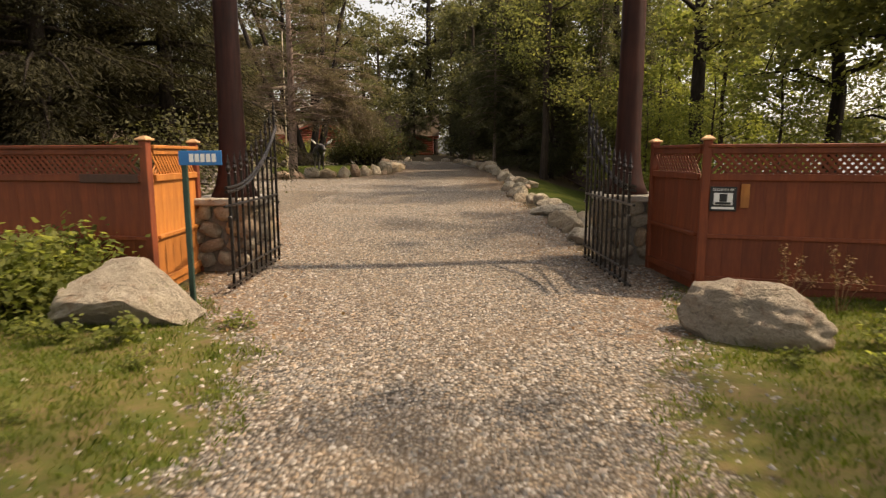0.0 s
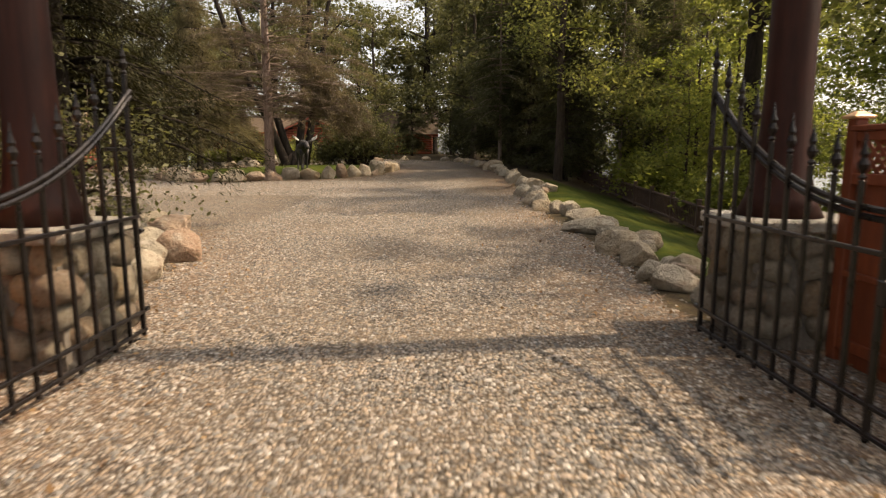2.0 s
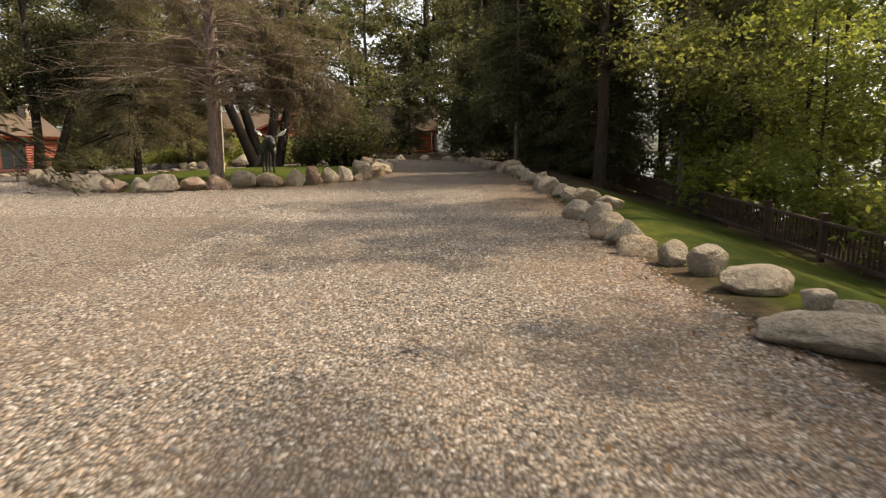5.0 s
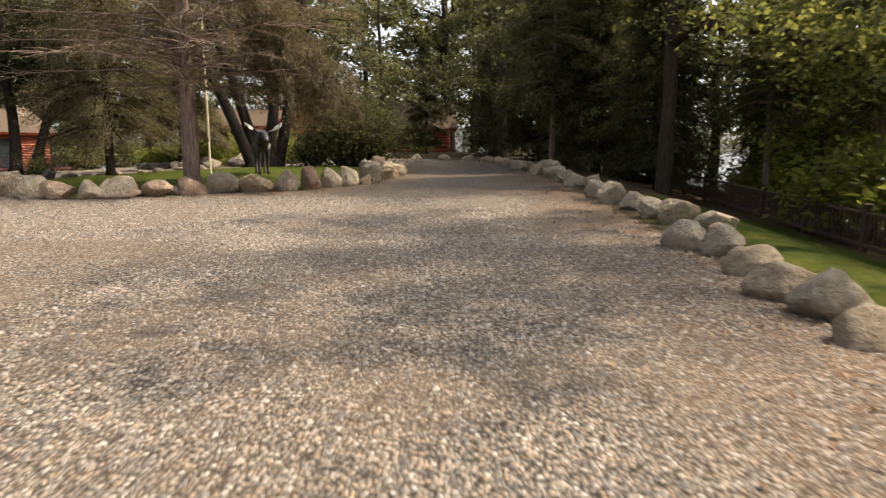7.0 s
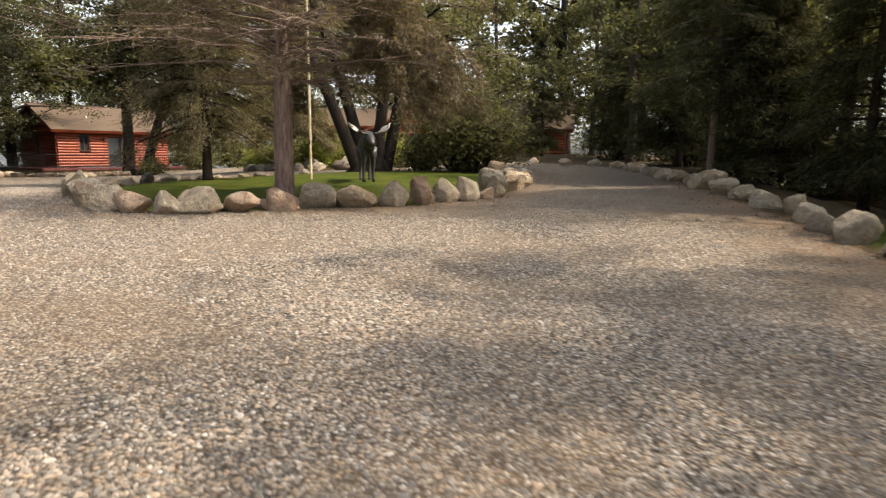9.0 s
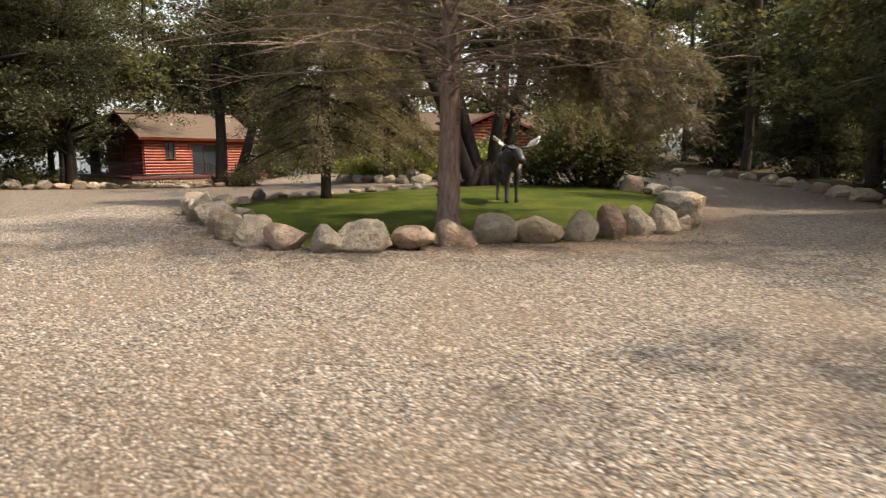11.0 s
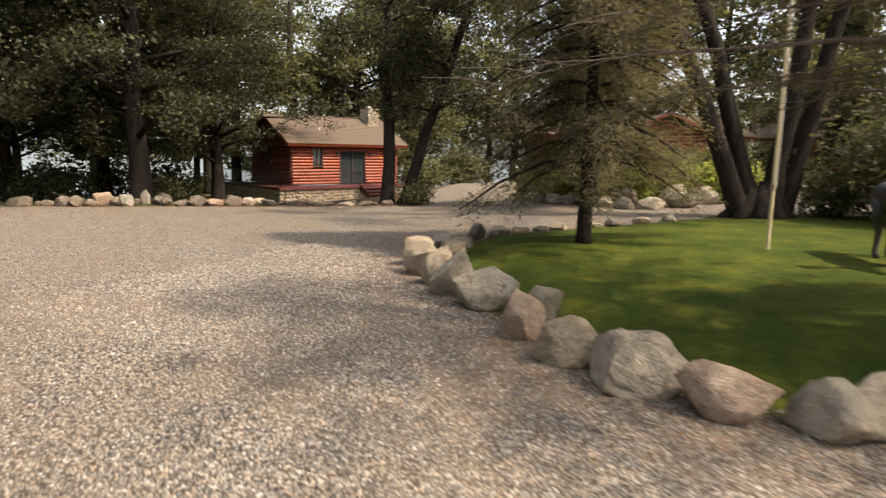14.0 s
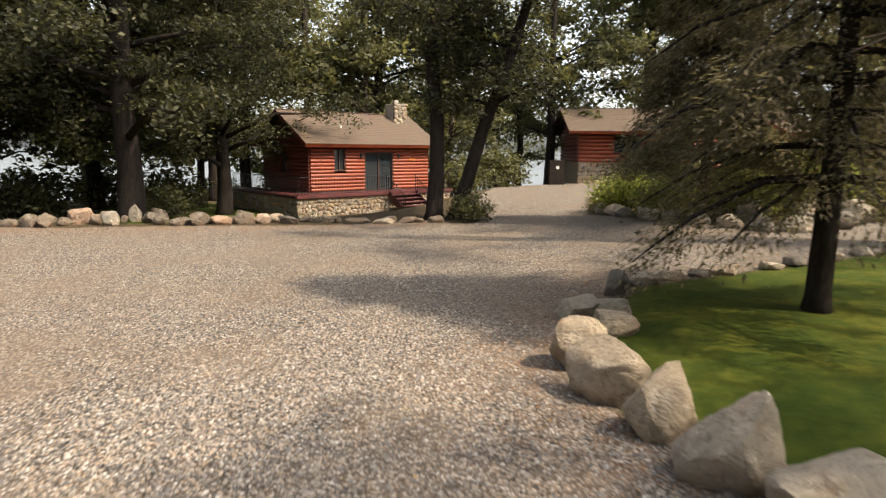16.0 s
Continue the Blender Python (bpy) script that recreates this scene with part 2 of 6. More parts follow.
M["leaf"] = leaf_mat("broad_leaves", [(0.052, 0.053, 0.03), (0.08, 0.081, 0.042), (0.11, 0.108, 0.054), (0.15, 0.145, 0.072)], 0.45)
# bright green, with some of the sun behind the rail trees in the colour
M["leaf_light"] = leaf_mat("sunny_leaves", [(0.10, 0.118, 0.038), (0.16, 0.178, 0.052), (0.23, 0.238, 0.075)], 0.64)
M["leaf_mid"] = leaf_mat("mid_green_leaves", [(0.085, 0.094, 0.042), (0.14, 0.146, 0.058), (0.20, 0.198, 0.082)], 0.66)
# darker copy of the broad leaves: lake-bank and cabin-tree shade in the colour
M["leaf_shaded"] = leaf_mat("shaded_leaves", [(0.026, 0.027, 0.017), (0.04, 0.04, 0.023), (0.056, 0.056, 0.03), (0.10, 0.1, 0.05)], 0.34)
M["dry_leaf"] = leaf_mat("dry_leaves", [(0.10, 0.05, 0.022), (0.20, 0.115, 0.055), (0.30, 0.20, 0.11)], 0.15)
# near-black needles: deep shade behind the fence is part of the colour
M["needle"] = leaf_mat("shaded_needles", [(0.022, 0.02, 0.012), (0.031, 0.029, 0.017), (0.048, 0.044, 0.024)], 0.2, 0.9, 0.05)
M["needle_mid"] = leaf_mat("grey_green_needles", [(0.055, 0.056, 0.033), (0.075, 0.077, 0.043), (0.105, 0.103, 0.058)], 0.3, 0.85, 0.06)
M["needle_olive"] = leaf_mat("olive_fir_needles", [(0.07, 0.062, 0.042), (0.10, 0.088, 0.058), (0.135, 0.115, 0.074), (0.17, 0.138, 0.09)], 0.4, 0.8, 0.08)
M["needle_brown"] = leaf_mat("olive_brown_needles", [(0.065, 0.055, 0.038), (0.10, 0.083, 0.056), (0.14, 0.113, 0.076), (0.17, 0.13, 0.09)], 0.36)
M["grassblade"] = leaf_mat("grass_blades", [(0.055, 0.085, 0.01), (0.095, 0.125, 0.016), (0.15, 0.155, 0.035)], 0.4)


def bark_mat(name, dark, light):
    m, nt, b = mat(name, 0.9)
    n = noise_tex(nt, coords(nt, (7, 7, 1.2)), 2.2, 8.0, 0.7)
    n2 = noise_tex(nt, coords(nt), 3.0, 4.0)
    c = mix(nt, ramp(nt, n2, [(0.5, (0, 0, 0)), (0.75, (0.5, 0.5, 0.5))]), ramp(nt, n, [(0.32, dark), (0.68, light)]), tuple(0.8 * k for k in light))
    nt.links.new(c, b.inputs["Base Color"])
    b.inputs["Specular IOR Level"].default_value = 0.1
    bump(nt, b, n, 1.0, 0.07)
    return m


M["bark"] = bark_mat("dark_bark", (0.03, 0.023, 0.018), (0.085, 0.065, 0.05))
M["bark_black"] = bark_mat("blackish_bark", (0.015, 0.012, 0.01), (0.042, 0.033, 0.027))
M["pinebark"] = bark_mat("grey_brown_pine_bark", (0.11, 0.075, 0.06), (0.42, 0.31, 0.255))
M["twig"] = bark_mat("dead_twigs", (0.12, 0.09, 0.07), (0.29, 0.22, 0.175))


def plain(name, col, rough=0.5, metal=0.0, spread=0.25, scale=9.0):
    m, nt, b = mat(name, rough, metal)
    n = noise_tex(nt, coords(nt), scale, 5.0)
    nt.links.new(ramp(nt, n, [(0.3, tuple(k * (1 - spread) for k in col)), (0.7, tuple(min(1, k * (1 + spread)) for k in col))]), b.inputs["Base Color"])
    nt.links.new(ramp(nt, n, [(0.3, (rough * 0.8,) * 3), (0.7, (min(1, rough * 1.2),) * 3)]), b.inputs["Roughness"])
    return m


M["iron"] = plain("black_wrought_iron", (0.022, 0.018, 0.017), 0.3, 0.6)
M["steel"] = plain("green_steel_post", (0.03, 0.06, 0.045), 0.55, 0.3)
M["blue"] = plain("blue_sign_paint", (0.02, 0.16, 0.42), 0.35, 0.0, 0.08)
M["white"] = plain("white_paint", (0.78, 0.77, 0.73), 0.5, 0.0, 0.06)
M["black"] = plain("black_paint", (0.015, 0.015, 0.016), 0.5)
M["bronze"] = plain("dark_bronze", (0.045, 0.041, 0.042), 0.45, 0.3)
M["silver"] = plain("weathered_silver_antler", (0.42, 0.40, 0.37), 0.45, 0.3)
M["roof"] = plain("tan_shingle", (0.088, 0.06, 0.039), 0.9, 0.0, 0.25, 3.0)
M["polepaint"] = plain("yellowed_white_pole", (0.62, 0.52, 0.33), 0.5, 0.0, 0.1)
M["copper"] = plain("copper_post_cap", (0.55, 0.32, 0.16), 0.4, 0.3)
M["curtain"] = plain("pale_curtain", (0.5, 0.5, 0.46), 0.9)
m, nt, b = mat("window_glass", 0.05)
b.inputs["Base Color"].default_value = (0.02, 0.025, 0.028, 1)
b.inputs["Specular IOR Level"].default_value = 0.8
M["glass"] = m
m, nt, b = mat("lake_water", 0.08)
b.inputs["Base Color"].default_value = (0.10, 0.13, 0.14, 1)
bump(nt, b, noise_tex(nt, coords(nt, (1, 2.5, 1)), 1.5, 4.0), 0.25, 0.05)
M["water"] = m


# ---------------- helpers ----------------
def smooth(t):
    t = max(0.0, min(1.0, t))
    return t * t * (3 - 2 * t)


YS = [-60, -10, 5, 12, 23, 33, 44, 60, 90, 140]
ZS = [-0.3, -0.05, 0, 0.02, 0.2, 0.48, 0.85, 1.15, 1.8, 2.0]


def gz(x, y):
    """Height of the ground."""
    b = float(np.interp(y, YS, ZS))
    s = smooth((-12 - x) / 18)
    b = b * (1 - s) + 0.44 * s
    d = (x + 33) * -0.56 + (y - 45) * 0.83
    b -= 0.95 * smooth(d / 9) * smooth((-29 - x - 0.2 * (y - 50)) / 5)
    b -= 4.0 * smooth((d - 20) / 14) * smooth((-30 - x) / 12)
    b -= (0.75 * smooth((x - 3.3) / 3.5) + 5 * smooth((x - 8) / 14)) * smooth((y - 10) / 4)
    return b


def link_mesh(name, me, material, parent=None, label=""):
    me.materials.append(material) if not me.materials else None
    ob = new(name, me)
    if parent:
        ob.parent = parent
    if label:
        ob["label"] = label
    return ob


def part(name, bm, material, parent=None, label="", smooth_shade=False):
    me = bpy.data.meshes.new(name)
    bm.normal_update()
    bm.to_mesh(me)
    bm.free()
    if smooth_shade:
        me.polygons.foreach_set("use_smooth", [True] * len(me.polygons))
    return link_mesh(name, me, material, parent, label)


def empty(name, x, y, z, rz=0.0):
    ob = new(name)
    ob.empty_display_size = 0.2
    ob.matrix_world = pose(x, y, z, 0, 0, rz)
    return ob


def box_bm(sx, sy, sz, at=(0, 0, 0), bevel=0.0, bm=None, rot=None):
    bm = bm or bmesh.new()
    r = bmesh.ops.create_cube(bm, size=1)
    mtx = Matrix.Translation(at) @ (rot or Matrix()) @ Matrix.Diagonal((sx, sy, sz, 1))
    bmesh.ops.transform(bm, matrix=mtx, verts=r["verts"])
    if bevel:
        es = {e for v in r["verts"] for e in v.link_edges}
        bmesh.ops.bevel(bm, geom=list(es), offset=bevel, segments=1, affect="EDGES", profile=0.5)
    return bm


def tube_bm(pts, radii, n=8, bm=None):
    """A round tube along points."""
    bm = bm or bmesh.new()
    rings = []
    pts = [Vector(p) for p in pts]
    for k, p in enumerate(pts):
        d = (pts[min(k + 1, len(pts) - 1)] - pts[max(k - 1, 0)]).normalized()
        side = d.cross(Vector((0.31, 0.92, 0.23))).normalized()
        up = d.cross(side)
        r = radii[k] if isinstance(radii, (list, tuple)) else radii
        rings.append([bm.verts.new(p + (side * math.cos(q) + up * math.sin(q)) * r) for q in (2 * math.pi * j / n for j in range(n))])
    for r0, r1 in zip(rings, rings[1:]):
        for j in range(n):
            bm.faces.new((r0[j], r0[(j + 1) % n], r1[(j + 1) % n], r1[j]))
    bm.faces.new(rings[0][::-1]), bm.faces.new(rings[-1])
    return bm


def mesh_np(name, verts, faces):
    """A mesh from arrays of vertices and of faces of one size."""
    me = bpy.data.meshes.new(name)
    verts, faces = np.asarray(verts, np.float32), np.asarray(faces, np.int32)
    k = faces.shape[1]
    me.vertices.add(len(verts)), me.loops.add(faces.size), me.polygons.add(len(faces))
    me.vertices.foreach_set("co", verts.ravel())
    me.loops.foreach_set("vertex_index", faces.ravel())
    me.polygons.foreach_set("loop_start", np.arange(0, faces.size, k, dtype=np.int32))
    me.update(calc_edges=True)
    return me


def inside(px, py, poly):
    """Signed distance to a polygon, positive inside, for arrays of points."""
    n = len(poly)
    dist, ins = np.full(px.shape, 1e9), np.zeros(px.shape, bool)
    for k in range(n):
        (x0, y0), (x1, y1) = poly[k], poly[(k + 1) % n]
        dx, dy = x1 - x0, y1 - y0
        t = np.clip(((px - x0) * dx + (py - y0) * dy) / (dx * dx + dy * dy), 0, 1)
        dist = np.minimum(dist, np.hypot(px - x0 - t * dx, py - y0 - t * dy))
        if y0 != y1:
            ins ^= ((y0 > py) != (y1 > py)) & (px < dx * (py - y0) / dy + x0)
    return np.where(ins, dist, -dist)


# ---------------- ground ----------------
ISLAND = [(-18.3, 37.4), (-17.4, 35.9), (-15.7, 34.5), (-13.9, 33.0), (-12.3, 32.5), (-10.7, 32.7), (-9.1, 33.7), (-7.6, 34.6),
          (-6.2, 35.4), (-5.0, 37.0), (-4.5, 40.0), (-4.8, 43.5), (-6.2, 48.4), (-9.0, 50.0), (-13.0, 48.0), (-15.3, 44.5), (-18.3, 41.0)]
DRIVE = [(-1.0, -9), (-1.1, 3.2), (-1.5, 5.6), (-2.6, 6.9), (-3.3, 8.0), (-3.6, 10.4), (-4.2, 13.6), (-5.6, 16.3), (-9.0, 19.5), (-24, 23), (-37, 33), (-40, 39),
         (-36.2, 41.0), (-32.6, 44.0), (-29.5, 46.2), (-26.6, 49.0), (-28.6, 54), (-32.5, 66), (-36.5, 78), (-27.5, 80), (-24.5, 60), (-22.4, 52.6), (-18.8, 50.4),
         (-16.2, 48.6), (-15, 51), (-11, 55), (-16, 60), (-16, 66), (-9, 65), (-2, 60), (-0.2, 53), (1.3, 42), (1.9, 33), (2.1, 26), (2.1, 20), (2.6, 15), (2.4, 11.2), (3.4, 10.2), (3.2, 8.2),
         (2.7, 6.4), (2.2, 5.2), (1.7, 3.3), (1.6, -9)]
STRIP = [(3.7, 11.6), (3.25, 13.0), (3.0, 16.0), (2.75, 20), (2.3, 28), (2.3, 33), (4.0, 34.5), (6.5, 34), (6.6, 12)]
SHORE = [(-43, 38), (-38.5, 40.6), (-32.6, 44.6), (-31.5, 46.5), (-35.5, 53), (-40, 55), (-48, 57), (-52, 44)]
axx = np.unique(np.concatenate([np.linspace(-2500, -50, 30), np.arange(-50, -20, 0.4), np.arange(-20, 12, 0.22), np.arange(12, 30, 1.0), np.linspace(30, 2500, 30)]).round(3))
axy = np.unique(np.concatenate([np.linspace(-2500, -12, 30), np.arange(-12, 0, 0.5), np.arange(0, 50, 0.22), np.arange(50, 95, 0.6), np.linspace(95, 2500, 30)]).round(3))
gx, gy = np.meshgrid(axx, axy)
gxf, gyf = gx.ravel(), gy.ravel()
isl = inside(gxf, gyf, ISLAND)
drv = np.minimum(inside(gxf, gyf, DRIVE), -isl)
strip = inside(gxf, gyf, STRIP)
mound = np.clip(isl / 2.5, 0, 1)
zz = np.array([gz(x, y) for x, y in zip(gxf, gyf)])
zz += 0.13 * mound * mound * (3 - 2 * mound)
zz += np.array([0.03 * noise.noise((x * 0.5, y * 0.5, 0)) for x, y in zip(gxf, gyf)]) * (np.hypot(gxf, gyf) < 120)
ny, nx = gx.shape
idx = np.arange(nx * ny).reshape(ny, nx)
faces = np.stack([idx[:-1, :-1], idx[:-1, 1:], idx[1:, 1:], idx[1:, :-1]], -1).reshape(-1, 4)
me = mesh_np("ground", np.stack([gxf, gyf, zz], 1), faces)
for key, val in (("gravel", np.clip(0.5 + drv / np.where(gyf < 8.0, 1.7, 0.7), 0, 1)), ("soil", np.exp(-((gxf - 0.8) / 1.0) ** 2 - ((gyf - 2.8) / 1.3) ** 2) + np.exp(-((gxf - 3.0) / 1.0) ** 2 - ((gyf - 4.2) / 1.2) ** 2) + 0.7 * np.exp(-((gxf + 2.3) / 0.6) ** 2 - ((gyf - 4.6) / 1.5) ** 2)), ("lawn", np.clip(0.5 + np.maximum(np.maximum(isl, strip), inside(gxf, gyf, SHORE)) / 0.4, 0, 1)), ("litter", np.clip(1.0 - np.where((gxf > -6) & (gyf > 6) & (gyf < 46) | (np.abs(isl) < 3) & (gyf < 42) | (gxf < -25) & (gyf > 37) & (gyf < 50), np.abs(drv), 9.0) / 2.0, 0, 1)), ("verge", np.clip((9.0 - gyf) / 1.5, 0, 1))):
    me.attributes.new(key, "FLOAT", "POINT").data.foreach_set("value", val.astype(np.float32))
me.polygons.foreach_set("use_smooth", [True] * len(me.polygons))
ground = link_mesh("ground", me, M["ground"])
tagged(ground, "pinkish grey gravel drive edged by lawn and forest floor", "ground", kind="structure")

for name, x0, x1, y0, y1 in (("water_west", -2500, -52, -40, 2500), ("water_east", 18, 2500, -40, 2500)):
    me = mesh_np(name, [(x0, y0, -3.2), (x1, y0, -3.2), (x1, y1, -3.2), (x0, y1, -3.2)], [(0, 1, 2, 3)])
    tagged(link_mesh(name, me, M["water"]), "pale rippled lake water beyond the trees", "lake", kind="structure")


def top_z(x, y):
    """Height of the built sheet, with the island's mound."""
    d = float(inside(np.array([x]), np.array([y]), ISLAND)[0])
    k = max(0.0, min(1.0, d / 2.5))
    return gz(x, y) + 0.13 * k * k * (3 - 2 * k)


# ---------------- boulders ----------------
def boulder(x, y, w, h, seed, name="boulder", label="weathered grey fieldstone boulder edging the gravel", depth=0.72, rz=None, sub=4, group="edging boulders", material="stone", peak=None, worn=None, faces=13):
    rng = random.Random(seed)
    bm = bmesh.new()
    bmesh.ops.create_icosphere(bm, subdivisions=sub, radius=1)
    cuts = [(Vector((rng.gauss(0, 1), rng.gauss(0, 1), rng.gauss(0.25, 0.7))).normalized(), rng.uniform(0.45, 0.82)) for _ in range(faces)]
    off = Vector((rng.uniform(-50, 50), rng.uniform(-50, 50), seed * 0.7))
    worn = worn or rng.uniform(0.74, 0.94)
    for v in bm.verts:
        p = v.co * (1 + 0.12 * noise.noise(v.co * 1.2 + off))
        for n, d in cuts:
            q = p.dot(n) - d
            if q > 0:
                p -= n * q * worn
        ridge = abs(noise.noise(v.co * 2.1 + off * 1.3))
        p *= 1 + 0.075 * noise.noise(v.co * 3.2 + off) + 0.045 * noise.noise(v.co * 7 + off) + 0.02 * noise.noise(v.co * 15 + off) - 0.05 * max(0.0, 0.08 - ridge) / 0.08
        v.co = p
    xs = [v.co for v in bm.verts]
    lo = [min(c[k] for c in xs) for k in range(3)]
    hi = [max(c[k] for c in xs) for k in range(3)]
    size = (w, w * depth * rng.uniform(0.85, 1.2), h * 1.3)
    for v in bm.verts:
        v.co = Vector([((v.co[k] - lo[k]) / (hi[k] - lo[k]) - (0.5 if k < 2 else 0.23)) * size[k] for k in range(3)])
    if peak is not None:
        for v in bm.verts:
            q = 2 * v.co.x / w - peak
            v.co.z *= max(0.4, 1.1 - (0.62 if q < 0 else 0.5) * abs(q)) if v.co.z > 0 else 1
    ob = part(name, bm, M[material], smooth_shade=True)
    ob.data.set_sharp_from_angle(angle=radians(48))
    ob.matrix_world = pose(x, y, top_z(x, y), rng.uniform(-6, 6), rng.uniform(-6, 6), rng.uniform(-25, 25) if rz is None else rz)
    return tagged(ob, label, "boulder", group)


# each: x, y, width, height, turn, tone of the stone (d and b include shade)
RIGHT_NEAR = [(3.0, 11.8, 0.6, 0.36, -20, "g"), (2.81, 12.53, 0.68, 0.33, -22, "w"), (2.68, 13.16, 0.5, 0.28, -19, "g"), (3.24, 13.48, 0.6, 0.31, -23, "t"), (2.74, 14.05, 0.68, 0.42, -26, "t"), (2.6, 14.93, 0.78, 0.46, -24, "t"),
              (3.25, 15.5, 0.68, 0.37, -25, "t"), (2.93, 16.64, 0.72, 0.30, -25, "g"), (2.62, 17.5, 1.2, 0.34, -17, "g"), (3.12, 17.95, 0.6, 0.32, 10, "g"), (2.86, 19.45, 0.86, 0.36, -16, "w"), (2.7, 20.33, 0.56, 0.44, -14, "g"), (2.45, 20.95, 0.5, 0.40, -12, "g")]
RIGHT_FAR = [(2.14, 21.7, 0.6, 0.30, -22, "t"), (2.2, 22.5, 0.68, 0.45, -25, "g"), (2.03, 23.14, 0.66, 0.37, -22, "t"), (2.24, 24.24, 0.66, 0.34, -20, "t"), (2.33, 25.5, 0.58, 0.42, -18, "g"), (1.96, 25.95, 0.6, 0.42, -15, "w"), (3.0, 27.6, 0.7, 0.34, -18, "w"),
             (2.62, 28.4, 0.7, 0.46, -15, "t"), (2.42, 29.2, 0.66, 0.44, -14, "w"), (2.38, 30.6, 0.7, 0.41, -12, "w"), (2.1, 31.8, 0.68, 0.55, -10, "g"), (2.05, 33.0, 0.6, 0.4, 15, "g"), (2.15, 34.3, 0.6, 0.4, -20, "w"), (2.3, 35.7, 0.5, 0.45, 0, "t")]
RIGHT_MID = [(1.95, 36.8, 0.75, 0.43, -8, "g"), (1.8, 38.6, 0.7, 0.4, 20, "g"), (1.65, 40.2, 0.8, 0.45, -15, "w"), (1.45, 41.7, 1.2, 0.62, 5, "t"), (1.2, 43.3, 0.7, 0.4, 30, "g"), (0.95, 45, 0.8, 0.42, 0, "t"), (0.6, 46.6, 0.84, 0.42, -10, "g")]
RIGHT_END = [(0.4, 48.3, 0.7, 0.4, 0, "t"), (0.2, 50.1, 0.8, 0.4, 20, "g"), (0.0, 52, 0.95, 0.4, -20, "t"), (-0.3, 54, 0.8, 0.4, 5, "g"), (-0.9, 56.2, 0.8, 0.4, 40, "t"), (-2.2, 58.8, 0.8, 0.4, 0, "g"), (-4.0, 60.6, 0.9, 0.4, 12, "t"), (-6.2, 62.3, 0.9, 0.4, -8, "g"), (-8.6, 64.4, 0.9, 0.42, 0, "t")]
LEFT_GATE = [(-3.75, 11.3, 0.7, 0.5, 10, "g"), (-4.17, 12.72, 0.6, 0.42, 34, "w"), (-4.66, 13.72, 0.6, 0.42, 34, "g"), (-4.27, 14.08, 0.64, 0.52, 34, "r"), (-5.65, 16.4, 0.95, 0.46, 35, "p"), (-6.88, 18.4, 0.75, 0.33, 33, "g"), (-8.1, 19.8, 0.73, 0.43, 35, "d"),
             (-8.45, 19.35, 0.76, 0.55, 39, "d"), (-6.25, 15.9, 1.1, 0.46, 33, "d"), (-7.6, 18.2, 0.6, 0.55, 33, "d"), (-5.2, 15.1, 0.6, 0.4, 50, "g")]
ISLE_FRONT = [(-11.35, 32.3, 0.82, 0.52, -4, "w"), (-10.7, 32.72, 1.04, 0.6, 14, "w"), (-9.92, 33.05, 0.9, 0.47, 12, "p"), (-9.28, 33.8, 0.93, 0.49, 10, "r"), (-8.58, 34.26, 0.87, 0.6, 9, "g"), (-7.79, 34.74, 1.08, 0.51, 5, "t"), (-6.95, 35.12, 0.71, 0.63, 1, "w"), (-6.36, 35.61, 0.62, 0.7, -1, "r"),
              (-5.8, 36.08, 0.72, 0.63, -4, "g"), (-5.3, 36.35, 0.68, 0.65, -6, "w"), (-4.89, 36.92, 0.42, 0.34, -7, "p"), (-5.0, 38.5, 1.1, 0.78, -30, "g"), (-4.75, 37.6, 0.7, 0.6, -60, "t"), (-6.25, 46.5, 0.87, 0.64, -1, "p")]
ISLE_TURN = [(-12.16, 32.35, 0.86, 0.54, 2, "p"), (-13.05, 32.58, 0.95, 0.62, 10, "w"), (-13.85, 32.9, 0.78, 0.58, 16, "t"), (-14.59, 33.45, 0.62, 0.63, 20, "p"), (-14.66, 34.3, 0.6, 0.5, 18, "t"), (-15.62, 34.6, 1.0, 0.56, 24, "w")]
ISLE_WEST = [(-16.4, 35.1, 0.86, 0.78, 62, "w"), (-17.04, 35.62, 0.62, 0.64, 20, "t"), (-17.6, 36.13, 0.86, 0.6, 13, "t"), (-18.1, 36.84, 0.66, 0.58, 16, "t"), (-18.0, 38.2, 0.62, 0.32, 12, "t"), (-18.3, 39.1, 0.62, 0.28, 13, "g"), (-18.66, 38.7, 0.6, 0.34, 16, "g"), (-18.5, 40.4, 0.5, 0.4, 40, "d"),
             (-18.2, 41.2, 0.55, 0.25, 10, "g"), (-17.82, 41.73, 0.48, 0.18, 8, "t"), (-17.42, 42.18, 0.45, 0.17, 30, "d"), (-17.04, 42.56, 0.48, 0.18, 4, "t"), (-16.24, 43.29, 0.45, 0.16, 0, "w"), (-15.85, 43.89, 0.45, 0.21, 50, "d"), (-15.2, 44.7, 0.5, 0.22, 0, "t"), (-14.6, 45.6, 0.45, 0.26, -6, "g")]
ISLE_EAST = [(-4.6, 39.8, 0.85, 0.6, 70, "t"), (-4.45, 40.8, 0.7, 0.46, 90, "g"), (-4.48, 41.7, 0.8, 0.46, 80, "t"), (-4.6, 42.7, 0.7, 0.42, 90, "w"), (-4.75, 43.7, 0.93, 0.45, 100, "g"), (-5.1, 44.6, 0.8, 0.42, 60, "t"), (-5.49, 45.6, 0.9, 0.4, 90, "g"), (-7.4, 49.4, 0.8, 0.4, 0, "t")]
